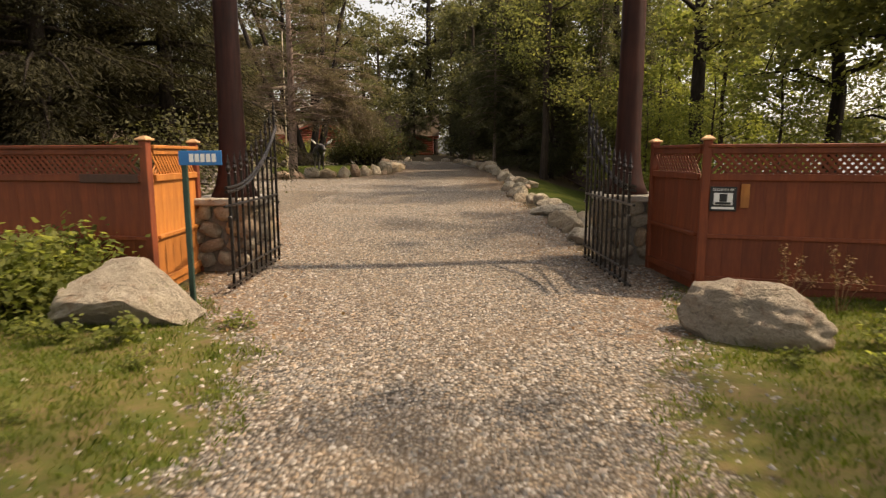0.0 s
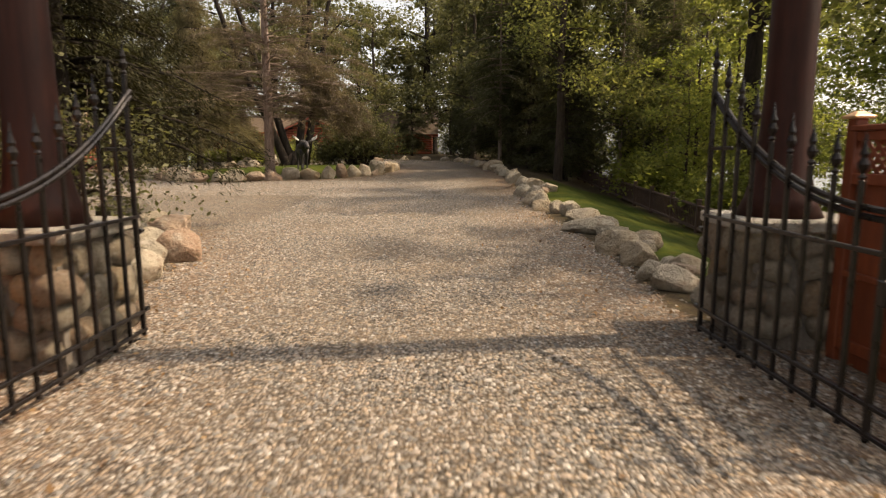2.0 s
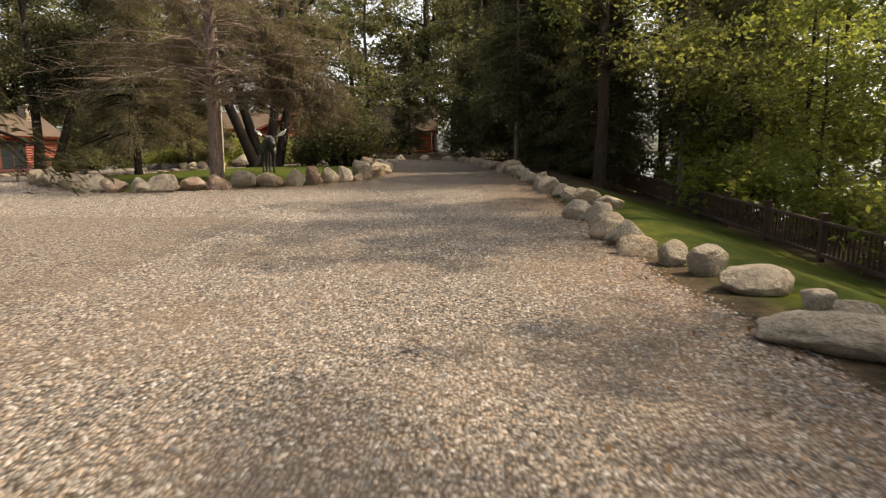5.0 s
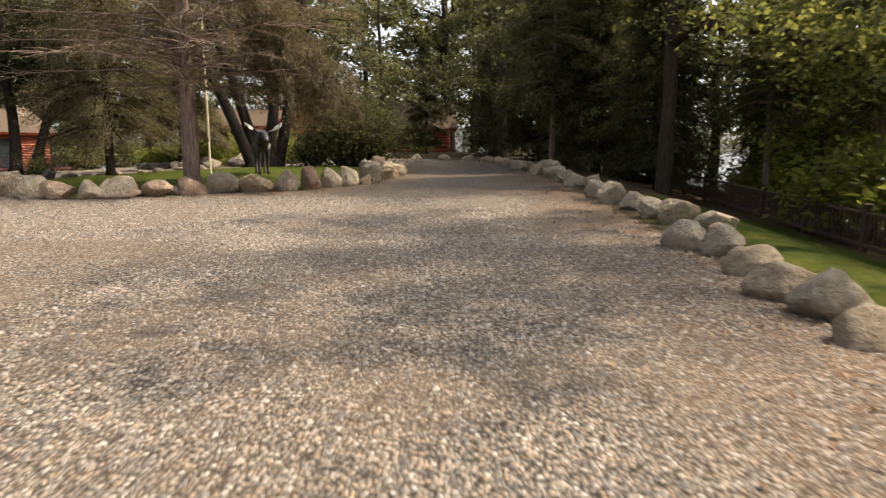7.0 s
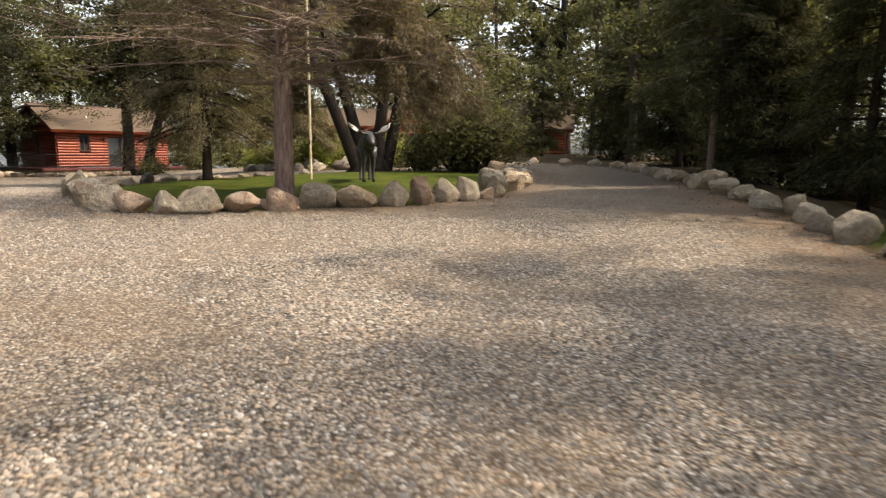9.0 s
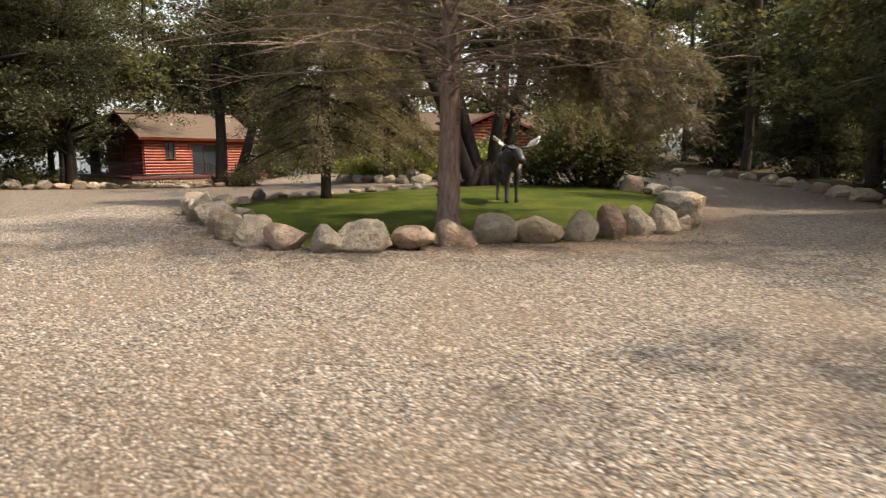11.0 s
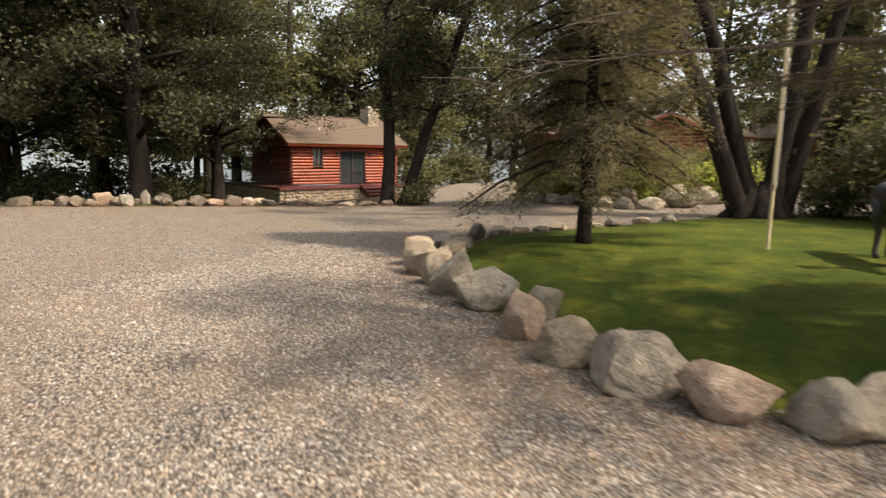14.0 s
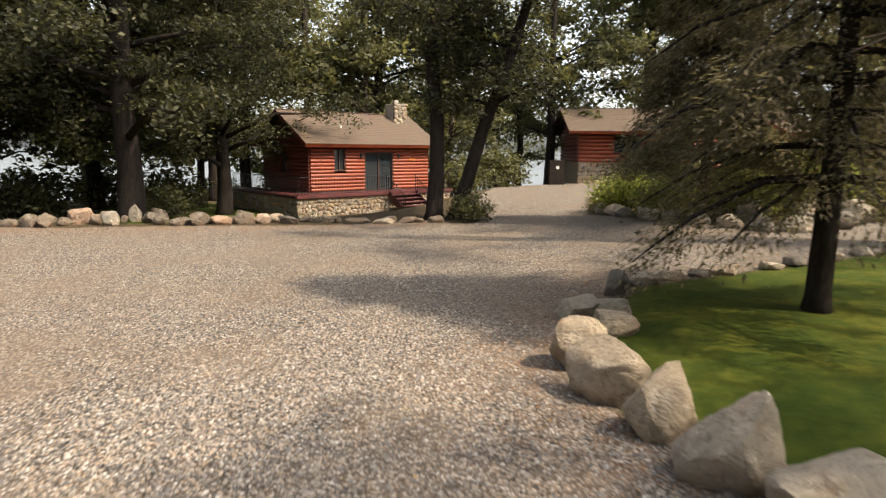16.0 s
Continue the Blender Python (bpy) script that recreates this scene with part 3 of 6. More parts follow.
LAKE_WEST = [(-38.5, 39.9, 0.9, 0.4, 60, "b"), (-37.6, 40.5, 0.6, 0.26, 64, "b"), (-36.98, 40.79, 0.6, 0.43, 63, "b"), (-36.5, 41.05, 0.55, 0.47, 62, "b"), (-36.45, 41.55, 0.42, 0.28, 61, "b"), (-36.4, 42.1, 0.85, 0.53, 60, "r"), (-35.9, 42.3, 0.5, 0.36, 58, "b"), (-35.29, 42.38, 0.55, 0.5, 57, "g"), (-35.5, 43.4, 0.4, 0.6, 56, "g"),
             (-34.7, 43.45, 0.7, 0.39, 54, "b"), (-34.9, 43.9, 0.55, 0.5, 54, "b"), (-34.1, 43.3, 0.5, 0.3, 40, "b")]
LAKE_EAST = [(-33.5, 43.55, 0.62, 0.28, 52, "b"), (-32.92, 43.93, 0.6, 0.45, 51, "b"), (-32.6, 44.5, 0.74, 0.3, 49, "r"), (-32.15, 45.1, 0.7, 0.46, 47, "b"), (-31.6, 45.48, 0.52, 0.35, 45, "p"), (-31.5, 46.0, 0.52, 0.3, 44, "t"), (-30.75, 45.8, 0.62, 0.27, 43, "b"), (-30.0, 46.7, 0.85, 0.25, 40, "b"),
             (-29.0, 47.15, 0.8, 0.2, 37, "b"), (-28.13, 47.6, 0.8, 0.2, 34, "g"), (-27.4, 48.0, 0.6, 0.22, 30, "b"), (-26.5, 48.4, 0.55, 0.26, 30, "b")]
GARDEN = [(-21.9, 53.0, 0.7, 0.4, 0, "g"), (-21.3, 52.3, 0.8, 0.42, 20, "t"), (-20.8, 51.6, 0.7, 0.36, -10, "d"), (-20.0, 51.2, 0.75, 0.4, 5, "g"), (-19.2, 50.7, 0.7, 0.4, 30, "d"), (-18.3, 50.1, 0.7, 0.4, 0, "g"), (-17.4, 49.4, 0.7, 0.42, 15, "g"), (-16.6, 48.9, 0.75, 0.42, -20, "d"), (-15.7, 49.1, 0.95, 0.45, 0, "g"),
          (-14.8, 50.2, 1.1, 0.5, 10, "d"), (-15.4, 52.0, 1.1, 0.8, 0, "g"), (-17.0, 51.3, 0.9, 0.7, 25, "d"), (-14.2, 51.8, 1.0, 0.7, -15, "g"), (-22.4, 54.2, 0.7, 0.4, 0, "t"), (-22.8, 55.6, 0.7, 0.4, 40, "g")]
# tones d and b carry the shade the stones lie in
TONES = {"w": "pale grey", "g": "grey", "t": "tan", "p": "pinkish", "r": "rusty brown", "d": "shade-darkened", "b": "brown"}
M["stone_b"] = M["stone_brown_shade"]
seed = 10
for rows in (RIGHT_NEAR, RIGHT_FAR, RIGHT_MID, RIGHT_END, LEFT_GATE, ISLE_FRONT, ISLE_TURN, ISLE_WEST, ISLE_EAST, LAKE_WEST, LAKE_EAST, GARDEN):
    for x, y, w, h, turn, tone in rows:
        seed += 1
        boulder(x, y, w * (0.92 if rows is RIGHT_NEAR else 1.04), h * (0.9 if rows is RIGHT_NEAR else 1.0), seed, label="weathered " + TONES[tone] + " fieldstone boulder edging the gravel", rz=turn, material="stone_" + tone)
# small stones wedged behind the kerb
rng_e = random.Random(4)
for row, cx, cy, far in ((RIGHT_FAR, 9.0, 30.0, 0.35), (RIGHT_NEAR, 9.0, 16.0, 0.3), (ISLE_FRONT[:10], -11.0, 41.0, 0.35), (LAKE_WEST, -45.0, 50.0, 0.4), (LAKE_EAST, -45.0, 58.0, 0.4)):
    for (xa, ya, *_), (xb, yb, *_) in zip(row, row[1:]):
        seed += 1
        mx, my = (xa + xb) / 2, (ya + yb) / 2
        back = rng_e.uniform(0.5, 1.0) * far / math.hypot(cx - mx, cy - my)
        boulder(mx + (cx - mx) * back, my + (cy - my) * back, rng_e.uniform(0.28, 0.45), rng_e.uniform(0.16, 0.26), seed, sub=3, label="small fieldstone wedged among the edging boulders", material="stone_brown_shade" if cx < -40 else "stone")
boulder(-3.27, 6.62, 1.7, 0.78, 512, "gate_boulder", "large pale angular granite boulder on rough grass", 0.62, 4, 5, "gate boulders", "granite", 0.2, 0.95, 16)
boulder(3.25, 6.35, 1.42, 0.56, 503, "gate_boulder", "low rounded grey granite boulder beside the fence", 0.62, -24, 5, "gate boulders", "granite_grey", None, 0.72, 9)
# ---------------- gateway ----------------
def stone_pier(x0, x1, y0, y1, h, label):
    z = gz((x0 + x1) / 2, y0)
    pier = empty("stone_pier", (x0 + x1) / 2, (y0 + y1) / 2, z)
    w, d = x1 - x0, y1 - y0
    part("mortar_core", box_bm(w - 0.1, d - 0.1, h + 0.2, (0, 0, h / 2 - 0.1)), M["mortar"], pier)
    part("cap", box_bm(w + 0.16, d + 0.16, 0.11, (0, 0, h + 0.055), 0.02), M["cap"], pier, "pale cast stone cap")
    rng = random.Random(int(x0 * 100))
    for face in range(4):
        span = w if face % 2 == 0 else d
        zc = 0.1
        while zc < h - 0.06:
            s = -span / 2 + 0.09
            row = rng.uniform(0.2, 0.33)
            while s < span / 2 - 0.03:
                ww = rng.uniform(0.2, 0.42)
                o = link_mesh("stone", COBBLES[rng.randrange(len(COBBLES))], M["cobble"], pier)
                c = min(s + ww / 2, span / 2 - 0.08)
                out = (d if face % 2 == 0 else w) / 2 - 0.06
                px, py = ((c, -out), (out, c), (-c, out), (-out, -c))[face]
                o.matrix_basis = pose(px, py, min(zc + row / 2 + rng.uniform(-0.03, 0.03), h - 0.1), rng.uniform(-8, 8), 0, face * 90) @ pose(0, 0, 0, 0, rng.uniform(-25, 25), 0) @ Matrix.Diagonal((ww * rng.uniform(0.82, 1.0), rng.uniform(0.22, 0.32), row * rng.uniform(0.85, 1.1), 1))
                s += ww
            zc += row * 0.97
    return tagged(pier, label, "gate pier", "gate piers")


def cobble_mesh(seed):
    rng = random.Random(seed)
    bm = bmesh.new()
    bmesh.ops.create_icosphere(bm, subdivisions=2, radius=0.5)
    off = Vector((seed * 3.1, 0, 0))
    for v in bm.verts:
        p = v.co * 2
        p = Vector([math.copysign(abs(k) ** 0.72, k) for k in p])
        v.co = p * 0.5 * (1 + 0.16 * noise.noise(v.co * 2.6 + off))
    me = bpy.data.meshes.new("stone")
    bm.to_mesh(me), bm.free()
    me.polygons.foreach_set("use_smooth", [True] * len(me.polygons))
    me.materials.append(M["cobble"])
    return me


COBBLES = [cobble_mesh(k) for k in range(6)]
stone_pier(-3.75, -2.82, 9.3, 10.25, 1.02, "round fieldstone gate pier with a pale slab cap")
stone_pier(2.6, 3.55, 10.15, 11.05, 1.02, "round fieldstone gate pier with a pale slab cap")


def gate_log(x, y, z0, top, r, seed):
    rng = random.Random(seed)
    bm = bmesh.new()
    n, k = 20, 26
    rings = []
    for j in range(k):
        t = j / (k - 1)
        z = z0 + (top - z0) * t
        rr = r * (1.0 - 0.12 * t) + 0.16 * math.exp(-(z - z0) / 0.28)
        rings.append([bm.verts.new((x + rr * (1 + 0.05 * noise.noise((math.cos(q) * 2, math.sin(q) * 2 + seed, z * 0.9))) * math.cos(q), y + rr * math.sin(q), z)) for q in (2 * math.pi * i / n for i in range(n))])
    for a, b in zip(rings, rings[1:]):
        for i in range(n):
            bm.faces.new((a[i], a[(i + 1) % n], b[(i + 1) % n], b[i]))
    bm.faces.new(rings[-1]), bm.faces.new(rings[0][::-1])
    ob = part("log_post", bm, M["pole"], smooth_shade=True)
    return tagged(ob, "tall dark red-brown oiled log post on a stone pier", "gate post", "log gate posts")


gate_log(-3.22, 9.72, 1.14, 5.4, 0.195, 3)
gate_log(3.0, 10.55, 1.14, 5.4, 0.2, 8)
beam = part("cross_log", tube_bm([(-4.0, 9.6, 5.55), (0, 10.13, 5.6), (3.8, 10.65, 5.55)], 0.2, 14), M["pole"], smooth_shade=True)
tagged(beam, "dark oiled log laid across the two gate posts", "log beam")


def finial_mesh():
    prof = [(0.008, 0), (0.017, 0.012), (0.008, 0.025), (0.02, 0.045), (0.023, 0.06), (0.012, 0.085), (0.017, 0.1), (0.009, 0.13), (0.001, 0.19)]
    me_bm = tube_bm([(0, 0, z) for _, z in prof], [r for r, _ in prof], 7)
    me = bpy.data.meshes.new("finial")
    me_bm.to_mesh(me), me_bm.free()
    me.materials.append(M["iron"])
    return me


FINIAL = finial_mesh()


def iron_gate(hx, hy, fx, fy, label):
    """A leaf from its hinge to its free end, high at the hinge."""
    L = math.hypot(fx - hx, fy - hy)
    g = empty("iron_gate", hx, hy, gz(hx, hy), math.degrees(math.atan2(fy - hy, fx - hx)))
    curve = lambda s: 1.31 + 0.86 * max(0.0, 1 - s / L) ** 2.1
    n = 10
    for k in range(n):
        s = 0.02 + (L - 0.06) * k / (n - 1)
        top = curve(s) + 0.2
        r = 0.018 if k in (0, n - 1) else 0.015
        part("bar", box_bm(2 * r, 2 * r, top - 0.05, (s, 0, (top + 0.05) / 2), 0.003), M["iron"], g)
        o = link_mesh("finial", FINIAL, M["iron"], g)
        o.matrix_basis = pose(s, 0, top) @ Matrix.Scale(1.5, 4)
    for z in (0.1, 0.27, 1.13):
        part("rail", box_bm(L + 0.2, 0.034, 0.03, (L / 2 + 0.07, 0, z), 0.004), M["iron"], g)
    part("rail", box_bm(0.42, 0.03, 0.03, (0.2, 0, 1.72), 0.004), M["iron"], g)
    for dz in (0.0, 0.05):
        pts = [(s, 0.018, curve(max(0, s)) + dz) for s in np.linspace(-0.02, L + 0.14, 24)]
        part("curved_rail", tube_bm(pts, 0.021, 8), M["iron"], g)
    part("latch", box_bm(0.07, 0.05, 0.15, (L - 0.02, 0, 0.92), 0.01), M["iron"], g)
    part("hinge", tube_bm([(-0.08, 0, 0.28), (-0.02, 0, 0.28)], 0.025), M["iron"], g)
    part("hinge", tube_bm([(-0.08, 0, 1.0), (-0.02, 0, 1.0)], 0.025), M["iron"], g)
    return tagged(g, label, "iron gate", "gate leaves")


iron_gate(-2.72, 10.22, -2.6, 7.95, "black wrought iron gate leaf standing open with spear finials")
iron_gate(2.36, 10.55, 2.5, 8.3, "black wrought iron gate leaf standing open with spear finials")


def shared_box(sx, sy, sz, name, bevel=0.004):
    bm = box_bm(sx, sy, sz, bevel=bevel)
    me = bpy.data.meshes.new(name)
    bm.to_mesh(me), bm.free()
    return me


LAT = {}
for key in ("fence", "cedar"):
    LAT[key] = shared_box(0.036, 0.01, 0.50, "lattice_strip", 0.002)
    LAT[key].materials.append(M[key])


def cedar_fence(x0, y0, x1, y1, material, label, posts=(0, 1), post_mat="fence"):
    """A panel with boards, rails, lattice top and capped posts; its front looks to the right of its run."""
    L = math.hypot(x1 - x0, y1 - y0)
    z = min(gz(x0, y0), gz(x1, y1))
    f = empty("cedar_fence", x0, y0, z, math.degrees(math.atan2(y1 - y0, x1 - x0)))
    mt = M[material]
    n = max(1, round(L / 0.24))
    w = (L - 0.02) / n
    rng = random.Random(int(x0 * 77))
    me = shared_box(w + 0.0005, 0.022, 1.52, "board", 0.0025)
    me.materials.append(mt)
    for k in range(n):
        o = link_mesh("board", me, mt, f)
        o.matrix_basis = pose(0.01 + w * (k + 0.5), rng.uniform(-0.002, 0.002), 0.71)
    for zz_, hh in ((0.16, 0.09), (0.73, 0.05), (1.485, 0.085)):
        part("rail", box_bm(L - 0.1, 0.05, hh, (L / 2, -0.025, zz_), 0.006), mt, f)
    part("top_rail", box_bm(L, 0.13, 0.045, (L / 2, 0, 1.875), 0.008), mt, f)
    part("rail", box_bm(L - 0.1, 0.05, 0.07, (L / 2, -0.01, 1.815), 0.005), mt, f)
    k, s = 0, 0.16
    while s < L - 0.14:
        for sg in (1, -1):
            o = link_mesh("lattice_strip", LAT[material], mt, f)
            o.matrix_basis = pose(s, 0.007 * sg, 1.655, 0, 43 * sg, 0) @ Matrix.Diagonal((1, 1, 0.86, 1))
        s += 0.088
    for q in posts:
        px = 0 if q == 0 else L
        part("post", box_bm(0.105, 0.105, 1.95, (px, 0.0, 0.975), 0.008), M[post_mat], f)
        bm = box_bm(0.165, 0.165, 0.025, (px, 0, 1.962), 0.006)
        r = bmesh.ops.create_cone(bm, segments=4, radius1=0.10, radius2=0.03, depth=0.035, cap_ends=True)
        bmesh.ops.transform(bm, matrix=pose(px, 0, 1.992, 0, 0, 45), verts=r["verts"])
        part("post_cap", bm, M["copper"], f, "pale pyramid post cap")
    return tagged(f, label, "fence", "cedar fence panels")


cedar_fence(-6.0, 8.22, -3.56, 7.8, "fence", "red-stained cedar fence panel with lattice top", (1,))
cedar_fence(-8.6, 8.67, -6.05, 8.23, "fence", "red-stained cedar fence panel with lattice top", (0, 1))
cedar_fence(-11.2, 9.1, -8.7, 8.69, "fence", "red-stained cedar fence panel with lattice top", (0,))
# sun on this panel is put into its golden wood colour
cedar_fence(-3.54, 7.86, -3.67, 9.36, "cedar", "cedar fence panel coloured golden as if sunlit, lattice top", (1,))
cedar_fence(3.28, 10.0, 3.44, 8.42, "fence", "red-stained cedar fence panel with lattice top", (0,))
cedar_fence(3.46, 8.36, 5.95, 7.72, "fence", "red-stained cedar fence panel with lattice top", (0,))
cedar_fence(6.0, 7.7, 8.5, 7.05, "fence", "red-stained cedar fence panel with lattice top", (0,))
cedar_fence(8.55, 7.03, 11.0, 6.4, "fence", "red-stained cedar fence panel with lattice top", (0, 1))

# dark board and warning sign fixed on the fence
sgn = empty("warning_sign", 3.505, 8.315, 1.22, math.degrees(math.atan2(-0.64, 2.49)))
part("plate", box_bm(0.31, 0.008, 0.31, (0.155, -0.035, 0.0), 0.003), M["black"], sgn)
part("white_field", box_bm(0.22, 0.004, 0.15, (0.155, -0.041, 0.0)), M["white"], sgn)
part("dark_emblem", box_bm(0.09, 0.004, 0.10, (0.155, -0.045, 0.015), 0.001), M["black"], sgn)
for zt, wt in ((-0.055, 0.18), (-0.115, 0.26)):
    part("text_bar", box_bm(wt, 0.004, 0.03, (0.155, -0.0445 if zt == -0.055 else -0.041, zt)), M["black"] if zt == -0.055 else M["white"], sgn)
cu = bpy.data.curves.new("lettering", "FONT")
cu.body, cu.size, cu.extrude, cu.align_x, cu.align_y = "SECURITY BY", 0.043, 0.001, "CENTER", "CENTER"
tmp = new("lettering", cu)
bpy.context.view_layer.update()
me = bpy.data.meshes.new_from_object(tmp.evaluated_get(bpy.context.evaluated_depsgraph_get()))
bpy.data.objects.remove(tmp)
me.materials.clear()
lt = link_mesh("lettering", me, M["white"], sgn)
lt.matrix_basis = pose(0.155, -0.042, 0.115, 90, 0, 0)
tagged(sgn, "small square black and white warning sign on the fence", "sign")
pb = part("pale_board", box_bm(0.10, 0.02, 0.30, (0, 0, 0), 0.003), M["cedar"])
pb.matrix_world = pose(3.9, 8.21, 1.26, 0, 0, -14.4)
tagged(pb, "short bare pale cedar board fixed to the fence", "board")
db = part("name_board", box_bm(0.86, 0.03, 0.11, (0, 0, 0), 0.006), M["trim"])
db.matrix_world = pose(-4.08, 7.845, 1.49, 0, 0, -9.7)
tagged(db, "long dark weathered board fixed under the lattice", "board")

sp = empty("address_sign", -2.84, 7.3, gz(-2.84, 7.3), 2)
bm = box_bm(0.05, 0.012, 1.84, (0, 0, 0.92), 0.002)
box_bm(0.012, 0.035, 1.84, (-0.025, 0.018, 0.92), bm=bm), box_bm(0.012, 0.035, 1.84, (0.025, 0.018, 0.92), bm=bm)
part("post", bm, M["steel"], sp, "green steel channel post")
bl = part("plate", box_bm(0.5, 0.012, 0.165, (0.2, -0.014, 1.74), 0.004), M["blue"], sp, "blue reflective plate")
for k in range(5):
    part("number_bar", box_bm(0.048, 0.004, 0.095, (0.1 + 0.065 * k, -0.023, 1.74)), M["white"], bl)
tagged(sp, "blue address plate on a green steel post in gravel", "sign")

# ---------------- picket rail by the lawn strip ----------------
PICKET = shared_box(0.045, 0.03, 0.62, "picket")
PICKET.materials.append(M["rail"])


def rail_fence(x0, y0, x1, y1):
    L = math.hypot(x1 - x0, y1 - y0)
    za, zb = gz(x0, y0), gz(x1, y1)
    f = empty("rail_fence", x0, y0, za, math.degrees(math.atan2(y1 - y0, x1 - x0)))
    f.matrix_world = f.matrix_world @ pose(0, 0, 0, 0, -math.degrees(math.atan2(zb - za, L)), 0)
    part("post", box_bm(0.12, 0.12, 1.2, (0, 0, 0.36), 0.01), M["rail"], f)
    part("post_cap", box_bm(0.16, 0.16, 0.03, (0, 0, 0.97), 0.01), M["rail"], f)
    for z, h in ((0.14, 0.08), (0.79, 0.06)):
        part("rail", box_bm(L - 0.12, 0.09, h, (L / 2, 0, z), 0.006), M["rail"], f)
    n = int(L / 0.15)
    for k in range(1, n):
        o = link_mesh("picket", PICKET, M["rail"], f)
        o.matrix_basis = pose(L * k / n, 0, 0.465)
    return tagged(f, "low weathered brown wooden picket rail beside the lawn", "fence", "picket rail sections")


for k in range(14):
    ya, yb = 13.0 + 2.4 * k, 15.4 + 2.4 * k
    rail_fence(6.55 + 0.012 * (ya - 13), ya, 6.55 + 0.012 * (yb - 13), yb)


# ---------------- log houses ----------------
def half_log():
    bm = bmesh.new()
    n = 8
    for s in (0, 1):
        for k in range(n + 1):
            q = -math.pi / 2 + math.pi * k / n
            bm.verts.new((s, -0.55 * math.cos(q), 0.5 * math.sin(q)))
    vs = list(bm.verts)
    m1 = n + 1
    for k in range(n):
        bm.faces.new((vs[k], vs[m1 + k], vs[m1 + k + 1], vs[k + 1]))
    bm.faces.new(vs[:m1]), bm.faces.new(vs[m1:][::-1])
    bm.faces.new((vs[0], vs[n], vs[m1 + n], vs[m1]))
    bm.normal_update()
    bmesh.ops.recalc_face_normals(bm, faces=bm.faces)
    me = bpy.data.meshes.new("log")
    bm.to_mesh(me), bm.free()
    return me


HALF = {}
for key in ("log", "log_shade"):
    HALF[key] = half_log()
    HALF[key].polygons.foreach_set("use_smooth", [k < 8 for k in range(len(HALF[key].polygons))])
    HALF[key].materials.append(M[key])


def log_wall(house, at, rz, L, H, course, openings, material, slope=0.0):
    """Courses of half-round logs on a backing wall; openings are (x0, x1, z0, z1). slope: height of a gable above H."""
    w = new("wall")
    w.parent = house
    w.matrix_basis = pose(*at, 0, 0, rz)
    n = round(H / course)
    total = n + (int(slope / course) if slope else 0)
    for k in range(total):
        za, zb = k * course, (k + 1) * course
        a0, a1 = 0.0, L
        if zb > H + 0.01 and slope:
            q = min(1.0, (zb - H) / slope)
            a0, a1 = L / 2 * q, L - L / 2 * q
        cuts = sorted((o[0], o[1]) for o in openings if o[2] < zb - 0.05 and o[3] > za + 0.05)
        s = a0
        for c0, c1 in cuts + [(a1, a1)]:
            if c0 - s > 0.05:
                o = link_mesh("log", HALF[material], M[material], w)
                o.matrix_basis = pose(s, 0, za + course / 2) @ Matrix.Diagonal((c0 - s, course, course, 1))
                part("chinking", box_bm(c0 - s, 0.1, course, ((s + c0) / 2, 0.05, za + course / 2)), M["trim"], w)
            s = max(s, c1)
    return w


def glazed(house, at, rz, w, h, name="window", mull=1, door=False):
    o = new(name)
    o.parent = house
    o.matrix_basis = pose(*at, 0, 0, rz)
    t = 0.09
    bm = box_bm(t, 0.16, h + 2 * t, (-t / 2, 0, h / 2), 0.005)
    box_bm(t, 0.16, h + 2 * t, (w + t / 2, 0, h / 2), 0.005, bm), box_bm(w, 0.16, t, (w / 2, 0, h + t / 2), 0.005, bm)
    if not door:
        box_bm(w, 0.18, t * 0.8, (w / 2, 0, -t * 0.4), 0.005, bm)
    for k in range(mull):
        box_bm(0.06, 0.09, h, (w * (k + 1) / (mull + 1), 0, h / 2), bm=bm)
    part("frame", bm, M["trim"], o)
    part("pane", box_bm(w, 0.012, h, (w / 2, 0.02, h / 2)), M["glass"], o)
    return o


def gable_roof(house, x0, x1, y0, y1, z_eave, z_ridge, over, material="roof"):
    """Ridge along x."""
    ym = (y0 + y1) / 2
    for sg, ye in ((-1, y0 - over), (1, y1 + over)):
        run = abs(ye - ym)
        slope_len = math.hypot(run, z_ridge - z_eave)
        ang = math.degrees(math.atan2(z_ridge - z_eave, run))
        rf = new("roof")
        rf.parent = house
        rf.matrix_basis = pose(x0 - over, ye, z_eave, ang if sg < 0 else -ang, 0, 0) if sg < 0 else pose(x1 + over, ye, z_eave, ang, 0, 180)
        wid = x1 - x0 + 2 * over
        part("roof_deck", box_bm(wid, slope_len, 0.08, (wid / 2, slope_len / 2, 0.04)), M["trim"], rf)
        rows = max(6, int(slope_len / 0.2))
        st = slope_len / rows
        for k in range(rows):
            part("shingle_course", box_bm(wid + 0.04, st + 0.05, 0.014, (wid / 2, st * (k + 0.5) - 0.02, 0.098), 0.0, rot=Matrix.Rotation(radians(-2.0), 4, "X")), M[material], rf)
        part("fascia", box_bm(wid, 0.04, 0.19, (wid / 2, -0.02, -0.01), 0.004), M["log"], rf)
        for xe in (0, wid):
            part("barge_board", box_bm(0.04, slope_len, 0.2, (xe, slope_len / 2, -0.01), 0.004), M["log_shade"], rf)
    part("ridge_cap", box_bm(x1 - x0 + 2 * over, 0.24, 0.05, ((x0 + x1) / 2, ym, z_ridge + 0.105), 0.012), M["trim"], house)


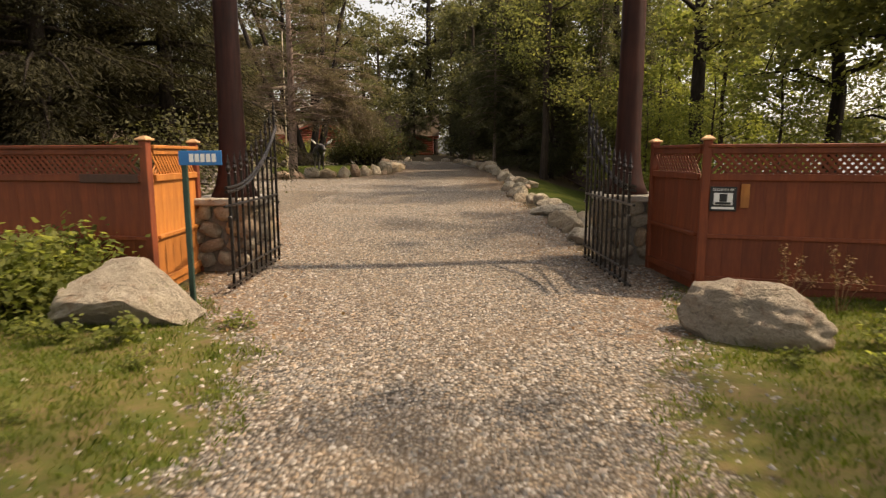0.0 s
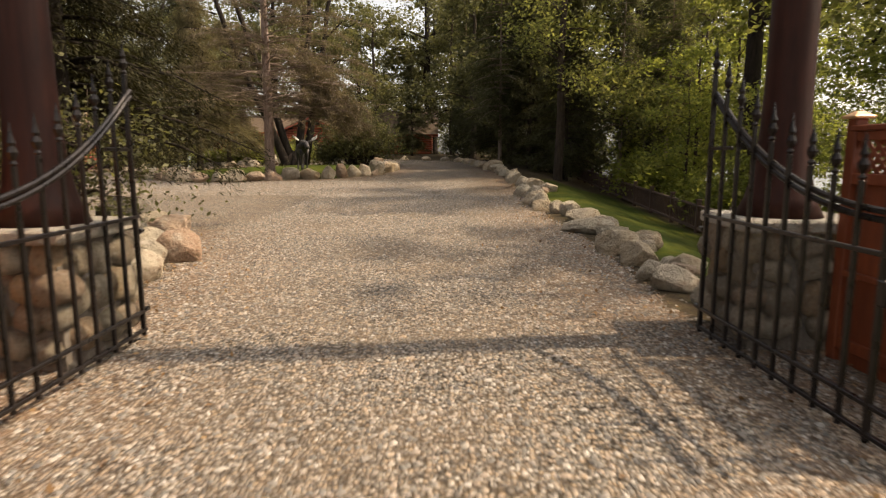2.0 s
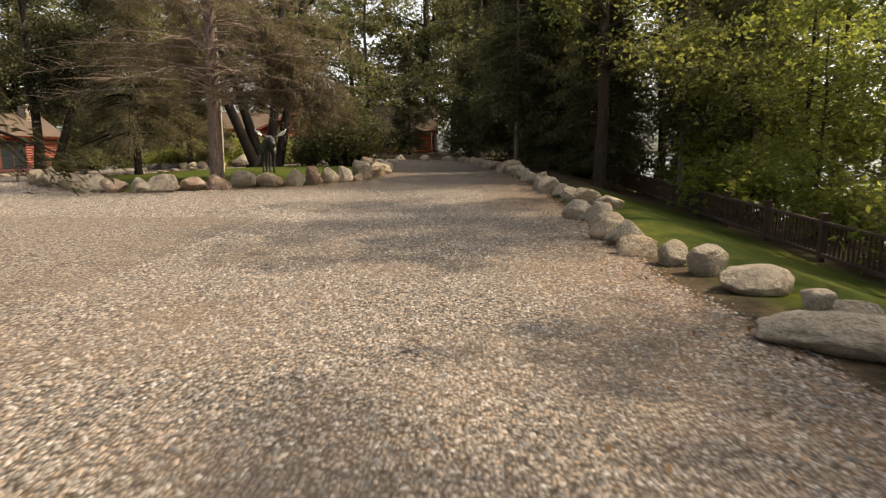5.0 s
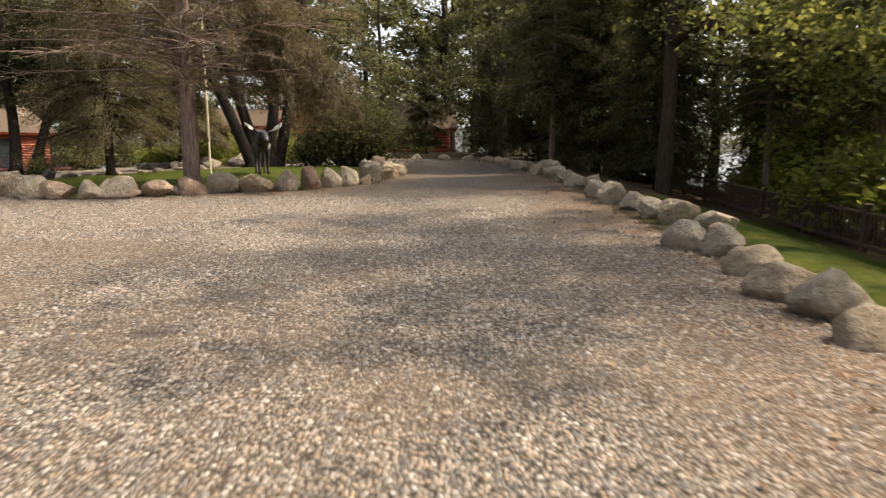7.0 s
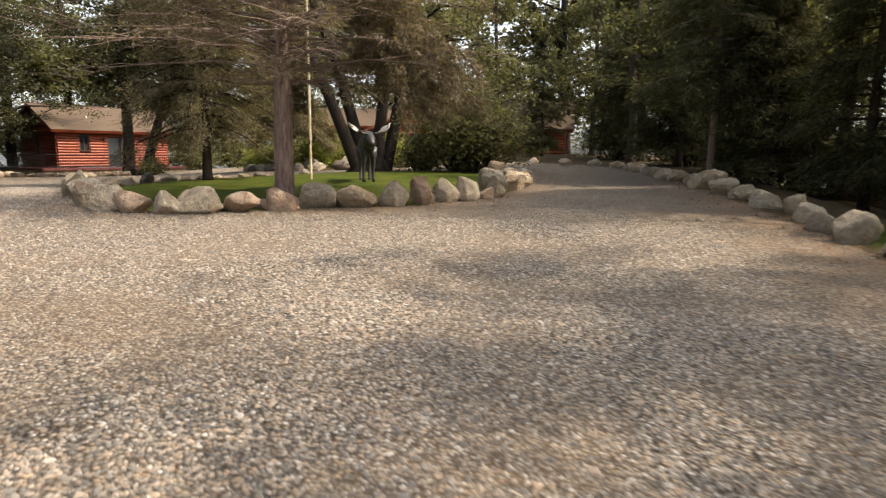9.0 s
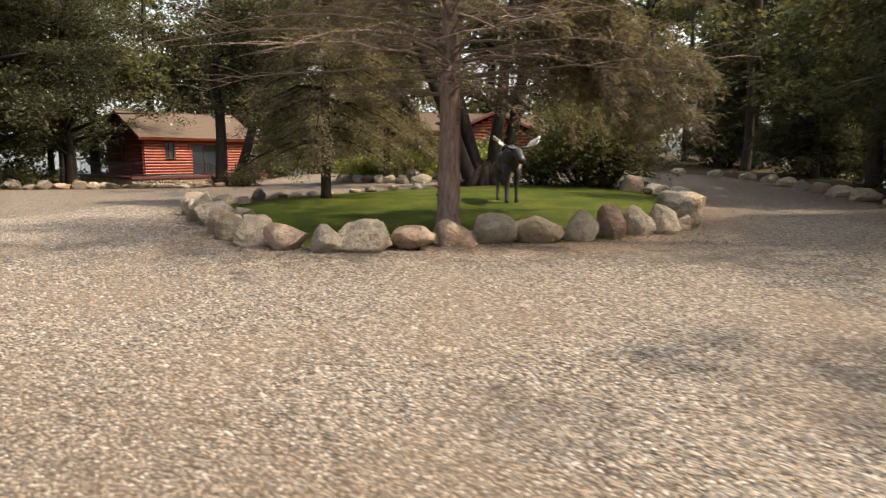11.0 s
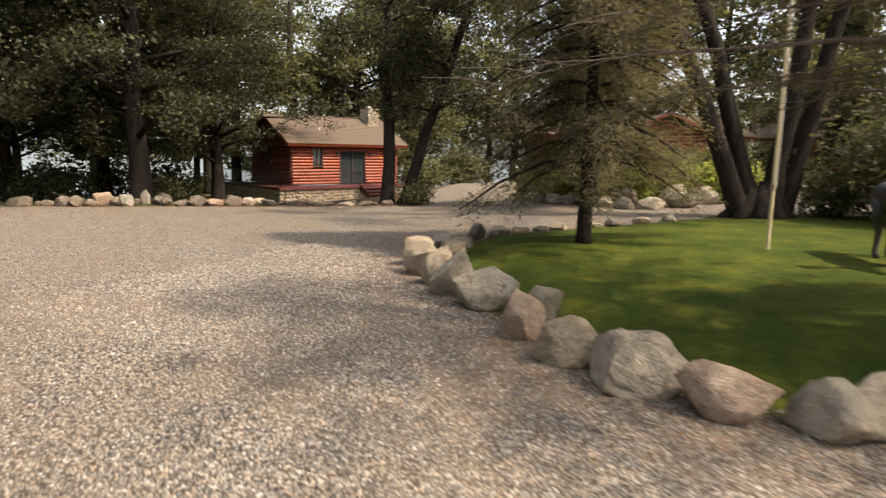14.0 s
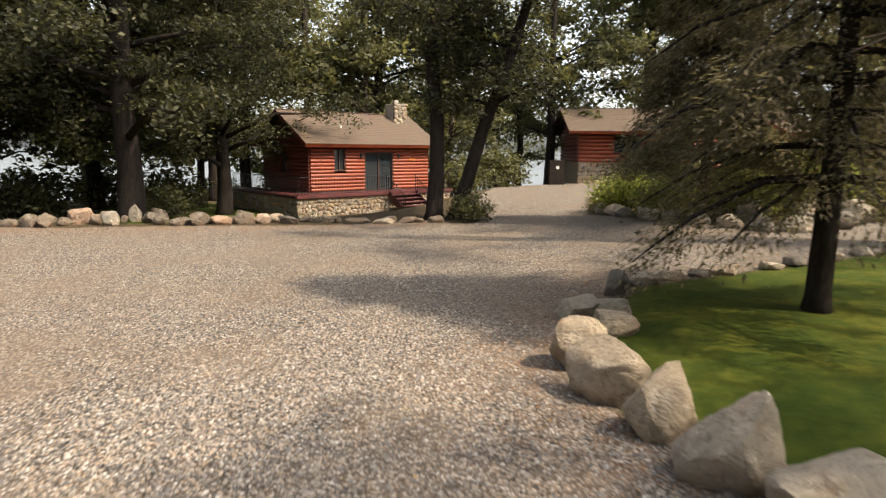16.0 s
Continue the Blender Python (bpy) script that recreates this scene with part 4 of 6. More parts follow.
def cobble_band(house, x0, y0, x1, y1, z0, z1, name, size=0.24, seed=1):
    """A wall of round stones between two points."""
    L = math.hypot(x1 - x0, y1 - y0)
    w = new(name)
    w.parent = house
    w.matrix_basis = pose(x0, y0, 0, 0, 0, math.degrees(math.atan2(y1 - y0, x1 - x0)))
    part("mortar_core", box_bm(L, 0.2, z1 - z0, (L / 2, 0.1, (z0 + z1) / 2)), M["mortar"], w)
    rng = random.Random(seed)
    z = z0
    while z < z1 - 0.06:
        h = rng.uniform(0.75, 1.1) * size * 0.8
        s = rng.uniform(-0.1, 0)
        while s < L - 0.08:
            ww = rng.uniform(0.7, 1.4) * size
            o = link_mesh("stone", COBBLES[rng.randrange(6)], M["cobble"], w)
            o.matrix_basis = pose(min(L - 0.06, max(0.06, s + ww / 2)), 0, min(z + h / 2 + rng.uniform(-0.25, 0.25) * h, z1 - 0.08), 0, rng.uniform(-35, 35), 0) @ Matrix.Diagonal((ww * rng.uniform(0.85, 1.1), rng.uniform(0.12, 0.22), h * rng.uniform(0.85, 1.25), 1))
            s += ww * 0.97
        z += h * 0.95
    return w


cab = empty("log_cabin", -38.2, 55.5, 0.64, 70.7)
W, D, H = 8.2, 5.35, 2.56
log_wall(cab, (0, 0, 0), 0, W, H, 0.197, [(1.45, 2.2, 1.1, 2.3), (3.45, 5.5, 0, 2.12)], "log")
log_wall(cab, (0, D, 0), -90, D, H, 0.197, [(2.2, 2.9, 1.0, 2.2)], "log_shade", 1.75)
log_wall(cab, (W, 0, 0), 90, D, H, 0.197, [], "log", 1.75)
part("back_wall", box_bm(W, 0.12, H, (W / 2, D - 0.06, H / 2)), M["log_shade"], cab)
part("floor_slab", box_bm(W - 0.2, D - 0.3, 0.1, (W / 2, D / 2, 0.05)), M["trim"], cab)
glazed(cab, (1.52, 0.03, 1.18), 0, 0.6, 1.05)
glazed(cab, (0.03, 2.9, 1.0), -90, 0.7, 1.2)
dr = glazed(cab, (3.53, 0.03, 0.02), 0, 1.9, 2.05, "sliding_door", 1, True)
part("curtain", box_bm(0.5, 0.03, 1.95, (1.45, 0.12, 1.0)), M["curtain"], dr, "pale hanging curtain")
gable_roof(cab, 0, W, 0, D, 2.52, 4.36, 0.55)
for xl in (3.2, 5.85):
    lp = part("porch_lamp", box_bm(0.12, 0.12, 0.26, (xl, -0.16, 1.95), 0.02), M["black"], cab, "small black porch lamp")
part("name_plate", box_bm(0.5, 0.03, 0.1, (6.9, -0.14, 1.72), 0.005), M["cedar"], cab)
ch = cobble_band(cab, 7.0, 1.75, 7.95, 1.75, 2.9, 5.15, "chimney", 0.26, 5)
part("chimney_core", box_bm(0.95, 0.85, 2.2, (7.47, 2.28, 4.0), 0.02), M["cap"], cab, "pale stone chimney")
part("flue", box_bm(0.3, 0.3, 0.3, (7.47, 2.28, 5.2), 0.01), M["cap"], cab)
part("roof_vent", tube_bm([(2.6, 1.0, 3.3), (2.6, 1.0, 3.65)], 0.06), M["white"], cab, "white roof vent pipe")
tagged(cab, "small red log cabin with tan shingle roof and patio door", "cabin")

# deck, its stone base, rail and steps
dk = empty("cabin_deck", -38.2, 55.5, 0.64, 70.7)
part("deck_floor", box_bm(W + 2.3, 1.5, 0.06, (W / 2 - 0.55, -0.88, -0.05), 0.005), M["deck"], dk)
part("deck_floor", box_bm(1.55, D + 1.0, 0.06, (-0.93, D / 2 + 0.4, -0.05), 0.005), M["deck"], dk)
part("deck_edge", box_bm(W + 2.34, 0.05, 0.16, (W / 2 - 0.55, -1.65, -0.09), 0.005), M["deck"], dk)
part("deck_edge", box_bm(0.05, D + 2.5, 0.16, (-1.73, D / 2 - 0.3, -0.09), 0.005), M["deck"], dk)
cobble_band(dk, -1.6, -1.5, W + 0.5, -1.5, -1.35, -0.12, "stone_base", 0.27, 7)
cobble_band(dk, -1.6, D + 0.9, -1.6, -1.5, -1.35, -0.12, "stone_base", 0.3, 9)


def iron_rail(parent, x0, y0, x1, y1, z0=0.0, z1=0.0):
    L = math.hypot(x1 - x0, y1 - y0)
    r = new("railing")
    r.parent = parent
    r.matrix_basis = pose(x0, y0, 0, 0, 0, math.degrees(math.atan2(y1 - y0, x1 - x0)))
    for h in (0.12, 0.88):
        part("rail", tube_bm([(0, 0, z0 + h), (L, 0, z1 + h)], 0.022, 6), M["iron"], r)
    n = max(2, int(L / 0.16))
    for k in range(n + 1):
        zb = z0 + (z1 - z0) * k / n
        part("baluster", tube_bm([(L * k / n, 0, zb - 0.03), (L * k / n, 0, zb + 0.9)], 0.024 if k in (0, n) else 0.011, 5), M["iron"], r)


iron_rail(dk, -1.55, -1.55, 3.9, -1.55)
iron_rail(dk, 6.0, -1.55, W + 0.4, -1.55)
iron_rail(dk, -1.62, D + 0.8, -1.62, -1.5)
tagged(dk, "red deck on a round stone base with black iron rail", "deck")
stp = empty("porch_steps", -38.2, 55.5, 0.64, 70.7)
for k in range(5):
    part("tread", box_bm(1.9, 0.32, 0.045, (4.95, -1.83 - 0.29 * k, -0.2 - 0.19 * k), 0.006), M["deck"], stp)
    part("riser", box_bm(1.86, 0.03, 0.15, (4.95, -1.7 - 0.29 * k, -0.3 - 0.19 * k)), M["deck"], stp)
for xs in (3.98, 5.92):
    part("stringer", box_bm(0.05, 1.95, 0.26, (xs, -2.42, -0.66), 0.0, rot=Matrix.Rotation(radians(33.2), 4, "X")), M["deck"], stp)
    iron_rail(stp, xs, -1.65, xs, -3.15, -0.1, -1.05)
tagged(stp, "red painted wooden porch steps with iron handrails", "steps")


def far_house(x, y, z, rz, W, D, H, base, rise, label, windows, group="", course=0.3):
    h = empty("log_house", x, y, z, rz)
    if base > 0.2:
        cobble_band(h, 0, 0, W, 0, -0.6, base, "stone_base", 0.42, 3)
        part("stone_side", box_bm(0.3, D, base + 0.6, (0.16, D / 2, base / 2 - 0.3)), M["cobble"], h)
    log_wall(h, (0, 0, base), 0, W, H, course, windows, "log")
    log_wall(h, (0, D, base), -90, D, H, course, [], "log_shade", rise * 0.9)
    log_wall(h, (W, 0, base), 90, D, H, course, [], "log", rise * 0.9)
    part("back_wall", box_bm(W, 0.15, H, (W / 2, D - 0.1, base + H / 2)), M["log_shade"], h)
    for x0, x1, z0, z1 in windows:
        glazed(h, (x0 + 0.08, 0.03, base + z0 + 0.08), 0, x1 - x0 - 0.16, z1 - z0 - 0.16)
    gable_roof(h, 0, W, 0, D, base + H - 0.05, base + H + rise, 0.95)
    return tagged(h, label, "house", group)


far_house(-29.9, 76.8, 0.2, 27, 17, 8, 2.3, 1.9, 1.9, "red log house on a stone base with tan roof", [(2.6, 4.6, 0.7, 2.0), (9.2, 10.4, 1.0, 1.9)])
wing = empty("house_wing", -24.3, 78.0, 0.2, 27)
log_wall(wing, (0, 0, 1.0), 0, 10, 2.6, 0.3, [(4.0, 6.0, 1.2, 2.3)], "log", 2.2)
glazed(wing, (4.1, 0.03, 2.3), 0, 1.8, 1.0)
cobble_band(wing, 0, 0, 10, 0, -0.6, 1.0, "stone_base", 0.42, 4)
gr = new("gable")
gr.parent = wing
gr.matrix_basis = pose(10, 0, 0, 0, 0, 90)
gable_roof(gr, 0, 7, 0, 10, 3.5, 6.0, 0.6)
tagged(wing, "gabled red log wing of a house with tan roof", "house")
far_house(-13.0, 88.0, 1.7, 3, 7.5, 6, 2.6, 0.1, 3.2, "red log house among trees at the drive's end", [(1.2, 2.6, 0.8, 1.9), (4.6, 5.9, 0.8, 1.9)])
bx = empty("shed_door", -31.4, 74.6, 0.2, 27)
part("panel", box_bm(1.1, 0.12, 2.05, (0.5, 0, 1.02), 0.01), M["bark_black"], bx)
part("notice", box_bm(0.22, 0.01, 0.22, (0.55, -0.066, 1.5)), M["white"], bx)
part("side", box_bm(0.08, 0.8, 2.0, (1.05, 0.4, 1.0)), M["bark_black"], bx)
part("side", box_bm(0.08, 0.8, 2.0, (-0.02, 0.4, 1.0)), M["bark_black"], bx)
tagged(bx, "black upright bin enclosure with a white notice", "enclosure")


# ---------------- island things ----------------
def moose(x, y, rz):
    bm = bmesh.new()

    def blob(c, r, rot=None):
        q = bmesh.ops.create_icosphere(bm, subdivisions=3, radius=1)
        bmesh.ops.transform(bm, matrix=Matrix.Translation(c) @ (rot or Matrix()) @ Matrix.Diagonal((*r, 1)), verts=q["verts"])

    blob((-0.1, 0, 1.25), (0.78, 0.31, 0.36))
    blob((0.38, 0, 1.36), (0.42, 0.29, 0.42))
    blob((-0.62, 0, 1.22), (0.34, 0.27, 0.36))
    tube_bm([(0.5, 0, 1.38), (0.78, 0, 1.46), (0.98, 0, 1.52)], [0.3, 0.23, 0.16], 12, bm)
    tube_bm([(0.9, 0, 1.58), (1.08, 0, 1.54), (1.26, 0, 1.44), (1.44, 0, 1.31), (1.52, 0, 1.25)], [0.1, 0.145, 0.12, 0.13, 0.07], 12, bm)
    tube_bm([(1.0, 0, 1.38), (1.02, 0, 1.2), (1.03, 0, 1.08)], [0.06, 0.045, 0.01], 8, bm)
    for sx, sy in ((0.42, 0.17), (0.5, -0.17), (-0.62, 0.17), (-0.52, -0.17)):
        k = 0.05 if sx > 0 else -0.08
        tube_bm([(sx, sy, 1.2), (sx + k, sy, 0.85), (sx - 0.2 * k, sy, 0.52), (sx + k * 0.4, sy, 0.12), (sx + 0.06, sy, 0.0)], [0.17, 0.11, 0.065, 0.05, 0.07], 9, bm)
    tube_bm([(-0.92, 0, 1.35), (-0.99, 0, 1.2)], [0.04, 0.02], 6, bm)
    body_faces = len(bm.faces)
    for s in (1, -1):
        tube_bm([(0.94, 0.08 * s, 1.62), (0.86, 0.24 * s, 1.68), (0.82, 0.22 * s, 1.72)], [0.035, 0.055, 0.01], 6, bm)
        tube_bm([(0.98, 0.06 * s, 1.64), (0.98, 0.26 * s, 1.68), (0.95, 0.4 * s, 1.76)], [0.04, 0.035, 0.05], 7, bm)
    antler = len(bm.faces)
    for s in (1, -1):
        q = bmesh.ops.create_icosphere(bm, subdivisions=3, radius=1)
        bmesh.ops.transform(bm, matrix=Matrix.Translation((0.93, 0.52 * s, 1.84)) @ pose(0, 0, 0, 36 * s, 34, 0) @ Matrix.Diagonal((0.15, 0.2, 0.03, 1)), verts=q["verts"])
        for j in range(6):
            t = j / 5
            tube_bm([(1.02 - 0.24 * t, (0.58 + 0.08 * t) * s, 1.87 + 0.05 * t), (1.08 - 0.36 * t, (0.67 + 0.05 * math.sin(3 * t)) * s, 1.96 + 0.08 * math.sin(3 * t))], [0.04, 0.01], 6, bm)
    bm.faces.ensure_lookup_table()
    for k in range(antler, len(bm.faces)):
        bm.faces[k].material_index = 1
    ob = part("moose_statue", bm, M["bronze"], smooth_shade=True)
    ob.data.materials.append(M["silver"])
    ob.matrix_world = pose(x, y, top_z(x, y), 0, 0, rz) @ Matrix.Scale(0.95, 4)
    return tagged(ob, "dark bronze life-size antlered moose statue standing on lawn", "statue")


moose(-9.7, 40.48, -62)
fpz = top_z(-11.95, 40.8)
fp = empty("flagpole", -11.95, 40.8, fpz)
part("pole", tube_bm([(0, 0, -0.05), (0, 0, 3.0), (0, 0, 9.0)], [0.042, 0.038, 0.028], 10), M["polepaint"], fp, "yellowed white steel pole")
part("cleat", box_bm(0.03, 0.05, 0.14, (0, -0.05, 1.3), 0.005), M["iron"], fp)
part("halyard", tube_bm([(0.06, -0.02, 1.3), (0.05, -0.02, 8.8)], 0.006, 4), M["white"], fp)
tagged(fp, "slim yellowed white flagpole standing on the lawn", "flagpole")
# ---------------- trees and plants ----------------
def leaf_mesh(name, centres, size, rng, up_bias=0.6, slim=0.55):
    """Folded leaf blades at the given places."""
    n = len(centres)
    d = rng.normal(size=(n, 3))
    d[:, 2] = d[:, 2] * 0.5 - 0.25
    d /= np.linalg.norm(d, axis=1)[:, None]
    nrm = rng.normal(size=(n, 3))
    nrm[:, 2] += up_bias * 2
    s = np.cross(d, nrm)
    s /= np.linalg.norm(s, axis=1)[:, None] + 1e-6
    L = (size * rng.uniform(0.6, 1.35, n))[:, None]
    up = np.cross(s, d)
    c = np.asarray(centres)
    v = np.stack([c - d * L * 0.5, c + s * L * slim * 0.5 + up * L * 0.08, c + d * L * 0.5, c - s * L * slim * 0.5 + up * L * 0.08], 1).reshape(-1, 3)
    return mesh_np(name, v, np.arange(4 * n).reshape(-1, 4))


def spray_mesh(name, base, way, length, width):
    """Flat drooping needle sprays: each a slim blade from base along way."""
    n = len(base)
    side = np.cross(way, np.array([0, 0, 1.0]) + 0.35 * np.random.default_rng(5).normal(size=(n, 3)))
    side /= np.linalg.norm(side, axis=1)[:, None] + 1e-6
    L, W = length[:, None], width[:, None]
    mid = base + way * L * 0.45
    tip = base + way * L - np.array([0, 0, 1.0]) * L * 0.18
    v = np.stack([base, mid + side * W, tip, mid - side * W], 1).reshape(-1, 3)
    return mesh_np(name, v, np.arange(4 * n).reshape(-1, 4))


def broadleaf(seed, h, r, base, spread, leaves, size, mat_key="leaf", lean=(0, 0), clumps=46, trunks=1, name="tree", bark="bark", stems=None):
    rng, pr = np.random.default_rng(seed), random.Random(seed)
    t = new(name)
    bm = bmesh.new()
    centres = []
    for q in range(trunks):
        ang0 = 2 * math.pi * q / max(1, trunks) + 0.5
        lx = lean[0] + (0.19 * math.cos(ang0) if trunks > 1 else 0)
        ly = lean[1] + (0.19 * math.sin(ang0) if trunks > 1 else 0)
        b0 = (0.45 * math.cos(ang0), 0.45 * math.sin(ang0)) if trunks > 1 else (0, 0)
        if stems:
            b0, (lx, ly) = stems[q][:2], stems[q][2:]
        line = []
        for k in range(9):
            z = h * 0.9 * k / 8
            line.append(Vector((b0[0] + lx * z + 0.12 * pr.uniform(-1, 1) * (k > 0), b0[1] + ly * z + 0.12 * pr.uniform(-1, 1) * (k > 0), z - 0.1)))
        rad = [r * (1.45 if k == 0 else 1.0) * (1 - 0.088 * k) for k in range(9)]
        line.insert(1, line[0].lerp(line[1], 0.22)), rad.insert(1, r * 1.08)
        tube_bm(line, rad, 11, bm)
        for k in range(clumps // trunks // 3):
            u = pr.uniform(0, 1)
            z = base + (h * 0.92 - base) * u
            ang = pr.uniform(0, 2 * math.pi)
            o = Vector((b0[0] + lx * z, b0[1] + ly * z, z * 0.9))
            reach = spread * (0.45 + 0.55 * math.sin(math.pi * min(1, 0.2 + 0.75 * u))) * pr.uniform(0.6, 1.05)
            rise = reach * pr.uniform(0.05, 0.45) * (0.4 + u)
            e = o + Vector((math.cos(ang) * reach, math.sin(ang) * reach, rise))
            mdl = o.lerp(e, 0.5) + Vector((0, 0, reach * 0.12))
            rr = max(0.03, r * 0.34 * (1 - 0.6 * u))
            tube_bm([o, mdl, e], [rr, rr * 0.6, rr * 0.15], 6, bm)
            for f in (1.0, 0.78, 0.5):
                cpt = o.lerp(e, f) + Vector((pr.gauss(0, 0.5), pr.gauss(0, 0.5), pr.gauss(0.1, 0.35)))
                centres.append((cpt, pr.uniform(0.55, 1.25) * (0.75 + 0.08 * spread)))
                tube_bm([o.lerp(e, f * 0.9), cpt], [rr * 0.3, 0.008], 4, bm)
    if stems:
        for k in range(9):
            # root flares run up into the stems
            q = 0.7 * k
            tube_bm([(1.15 * math.cos(q), 0.9 * math.sin(q), -0.12), (0.72 * math.cos(q), 0.5 * math.sin(q), 0.12), (0.42 * math.cos(q) + 0.05, 0.3 * math.sin(q) + 0.1, 0.5), (0.2 * math.cos(q) + 0.05, 0.15 * math.sin(q) + 0.1, 0.95 + 0.1 * (k % 3))], [0.14, 0.26, 0.3, 0.1], 10, bm)
    part("trunk", bm, M[bark], t, smooth_shade=True)
    pts = []
    per = leaves // len(centres)
    for cpt, cr in centres:
        k = int(per * min(2.0, cr))
        # several small tufts make up a clump
        tufts = rng.normal(size=(7, 3)) * np.array([cr, cr, cr * 0.5]) * 0.62
        p = tufts[rng.integers(0, 7, k)] + rng.normal(size=(k, 3)) * np.array([0.3, 0.3, 0.16]) * cr + np.array(cpt)
        pts.append(p)
    link_mesh("crown", leaf_mesh("crown", np.concatenate(pts), size, rng), M[mat_key], t)
    return t


def conifer(seed, h, r, base, spread, mat_key="needle", density=1.0, name="tree", droop=0.35, bark="bark", size=0.3, coats=3):
    rng, pr = np.random.default_rng(seed), random.Random(seed)
    t = new(name)
    bm = bmesh.new()
    tube_bm([(0, 0, -0.1), (0, 0, 0.25), (0.03, 0.02, h * 0.3), (0, 0.05, h * 0.65), (0, 0, h)], [r * 1.35, r, r * 0.78, r * 0.42, 0.02], 11, bm)
    B, Wd, Ln, Wi = [], [], [], []
    z = base
    while z < h - 0.3:
        u = (z - base) / (h - base)
        for k in range(pr.randint(6, 8) if name == "fir_tree" else pr.randint(4, 6)):
            ang = pr.uniform(0, 2 * math.pi)
            reach = spread * (1 - u) ** 0.75 * pr.uniform(0.55, 1.1) + 0.25
            d = np.array([math.cos(ang), math.sin(ang), 0])
            prev = Vector((0, 0, z))
            pts = [prev]
            for s in (0.35, 0.7, 1.0):
                pts.append(Vector((d[0] * reach * s, d[1] * reach * s, z + 0.12 * reach * s - droop * reach * s * s + pr.uniform(-0.05, 0.05))))
            rr = 0.02 + 0.014 * reach
            tube_bm(pts, [rr, rr * 0.7, rr * 0.45, 0.006], 4, bm)
            n = int(30 * reach * density) + 5
            s = rng.uniform(0.16, 1.0, n) ** 0.8
            base_p = np.stack([d[0] * reach * s, d[1] * reach * s, z + 0.12 * reach * s - droop * reach * s * s], 1)
            side = np.array([-d[1], d[0], 0]) * rng.choice([-1, 1], n)[:, None]
            off = rng.uniform(0, 0.42, n)[:, None] * (1.15 - s[:, None]) * reach * 0.55
            way = d * rng.uniform(0.35, 1.0, n)[:, None] + side * rng.uniform(0.2, 1.0, n)[:, None] + rng.normal(size=(n, 3)) * 0.22
            way[:, 2] -= 0.28
            way /= np.linalg.norm(way, axis=1)[:, None]
            bp = base_p + side * off + rng.normal(size=(n, 3)) * 0.07
            bp[:, 2] -= off[:, 0] * 0.3
            for _ in range(coats):
                hang = np.stack([np.zeros(n), np.zeros(n), rng.exponential(0.09, n) * (coats > 3)], 1)
                B.append(bp + rng.normal(size=(n, 3)) * (np.array([0.15, 0.15, 0.09]) if coats > 3 else np.array([0.1, 0.1, 0.06])) - hang)
                w2 = way + rng.normal(size=(n, 3)) * 0.3
                Wd.append(w2 / np.linalg.norm(w2, axis=1)[:, None])
                Ln.append(size * rng.uniform(0.6, 1.4, n)), Wi.append((0.10 if name == "tree" else 0.14) * size * rng.uniform(0.7, 1.4, n))
        z += pr.uniform(0.28, 0.46)
    part("trunk", bm, M[bark], t, smooth_shade=True)
    link_mesh("crown", spray_mesh("crown", np.concatenate(B), np.concatenate(Wd), np.concatenate(Ln), np.concatenate(Wi)), M[mat_key], t)
    return t


def place(t, x, y, label, rz=0.0, s=1.0, category="tree", group="", copy=True):
    m = pose(x, y, top_z(x, y) - 0.05, 0, 0, rz)
    if copy:
        t = copy_thing(t, m)
    else:
        t.matrix_world = m
    t.scale = (s, s, s)
    return tagged(t, label, category, group)


def plant_all(kind, rows, label, group):
    """The first row takes the built tree, the others copies of it."""
    for k, (x, y, rz, s) in enumerate(rows[1:]):
        place(kind, x, y, label, rz, s, "tree", group)
    x, y, rz, s = rows[0]
    place(kind, x, y, label, rz, s, "tree", group, copy=False)


DARKWOOD, SUNWOOD, CONIF = "shade trees along the lake shore", "sunlit trees beyond the rail", "dark conifers"
# several near the gate are added, some out of view, to shade the drive
plant_all(broadleaf(1, 17, 0.30, 6.2, 4.6, 8200, 0.25, "leaf_mid", bark="bark_black"), [(9.8, 27.0, 0, 1.15), (9.6, 41.5, 200, 1.15), (11.3, 19.6, 250, 0.88), (12.2, 13.4, 20, 0.88), (18.0, 25.0, 100, 1.0), (10.8, 15.4, 60, 0.9), (7.6, 2.6, 40, 0.72), (11.5, -2, 100, 1.0)],
          "tall broadleaf tree with dark trunk and loose green crown", SUNWOOD)
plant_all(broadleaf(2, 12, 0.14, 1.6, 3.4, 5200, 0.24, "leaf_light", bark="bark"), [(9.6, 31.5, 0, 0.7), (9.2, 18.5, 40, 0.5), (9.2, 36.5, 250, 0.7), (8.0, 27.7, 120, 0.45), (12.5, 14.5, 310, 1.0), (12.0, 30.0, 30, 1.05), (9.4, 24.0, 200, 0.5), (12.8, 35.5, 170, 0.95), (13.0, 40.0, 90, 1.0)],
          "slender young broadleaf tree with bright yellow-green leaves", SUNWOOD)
plant_all(broadleaf(9, 19, 0.5, 3.4, 7.4, 30000, 0.2, "leaf_shaded", clumps=84, bark="bark_black"), [(-38.6, 45.4, 0, 1.0), (-43.5, 49.0, 100, 1.0), (-43, 40.5, 220, 0.95), (-48, 37, 130, 1.0), (-42.0, 53.0, 300, 0.8), (-46.8, 43.6, 40, 1.0), (-53, 46.5, 200, 1.1)],
          "large broadleaf tree with thick dark trunk on the lake bank", DARKWOOD)
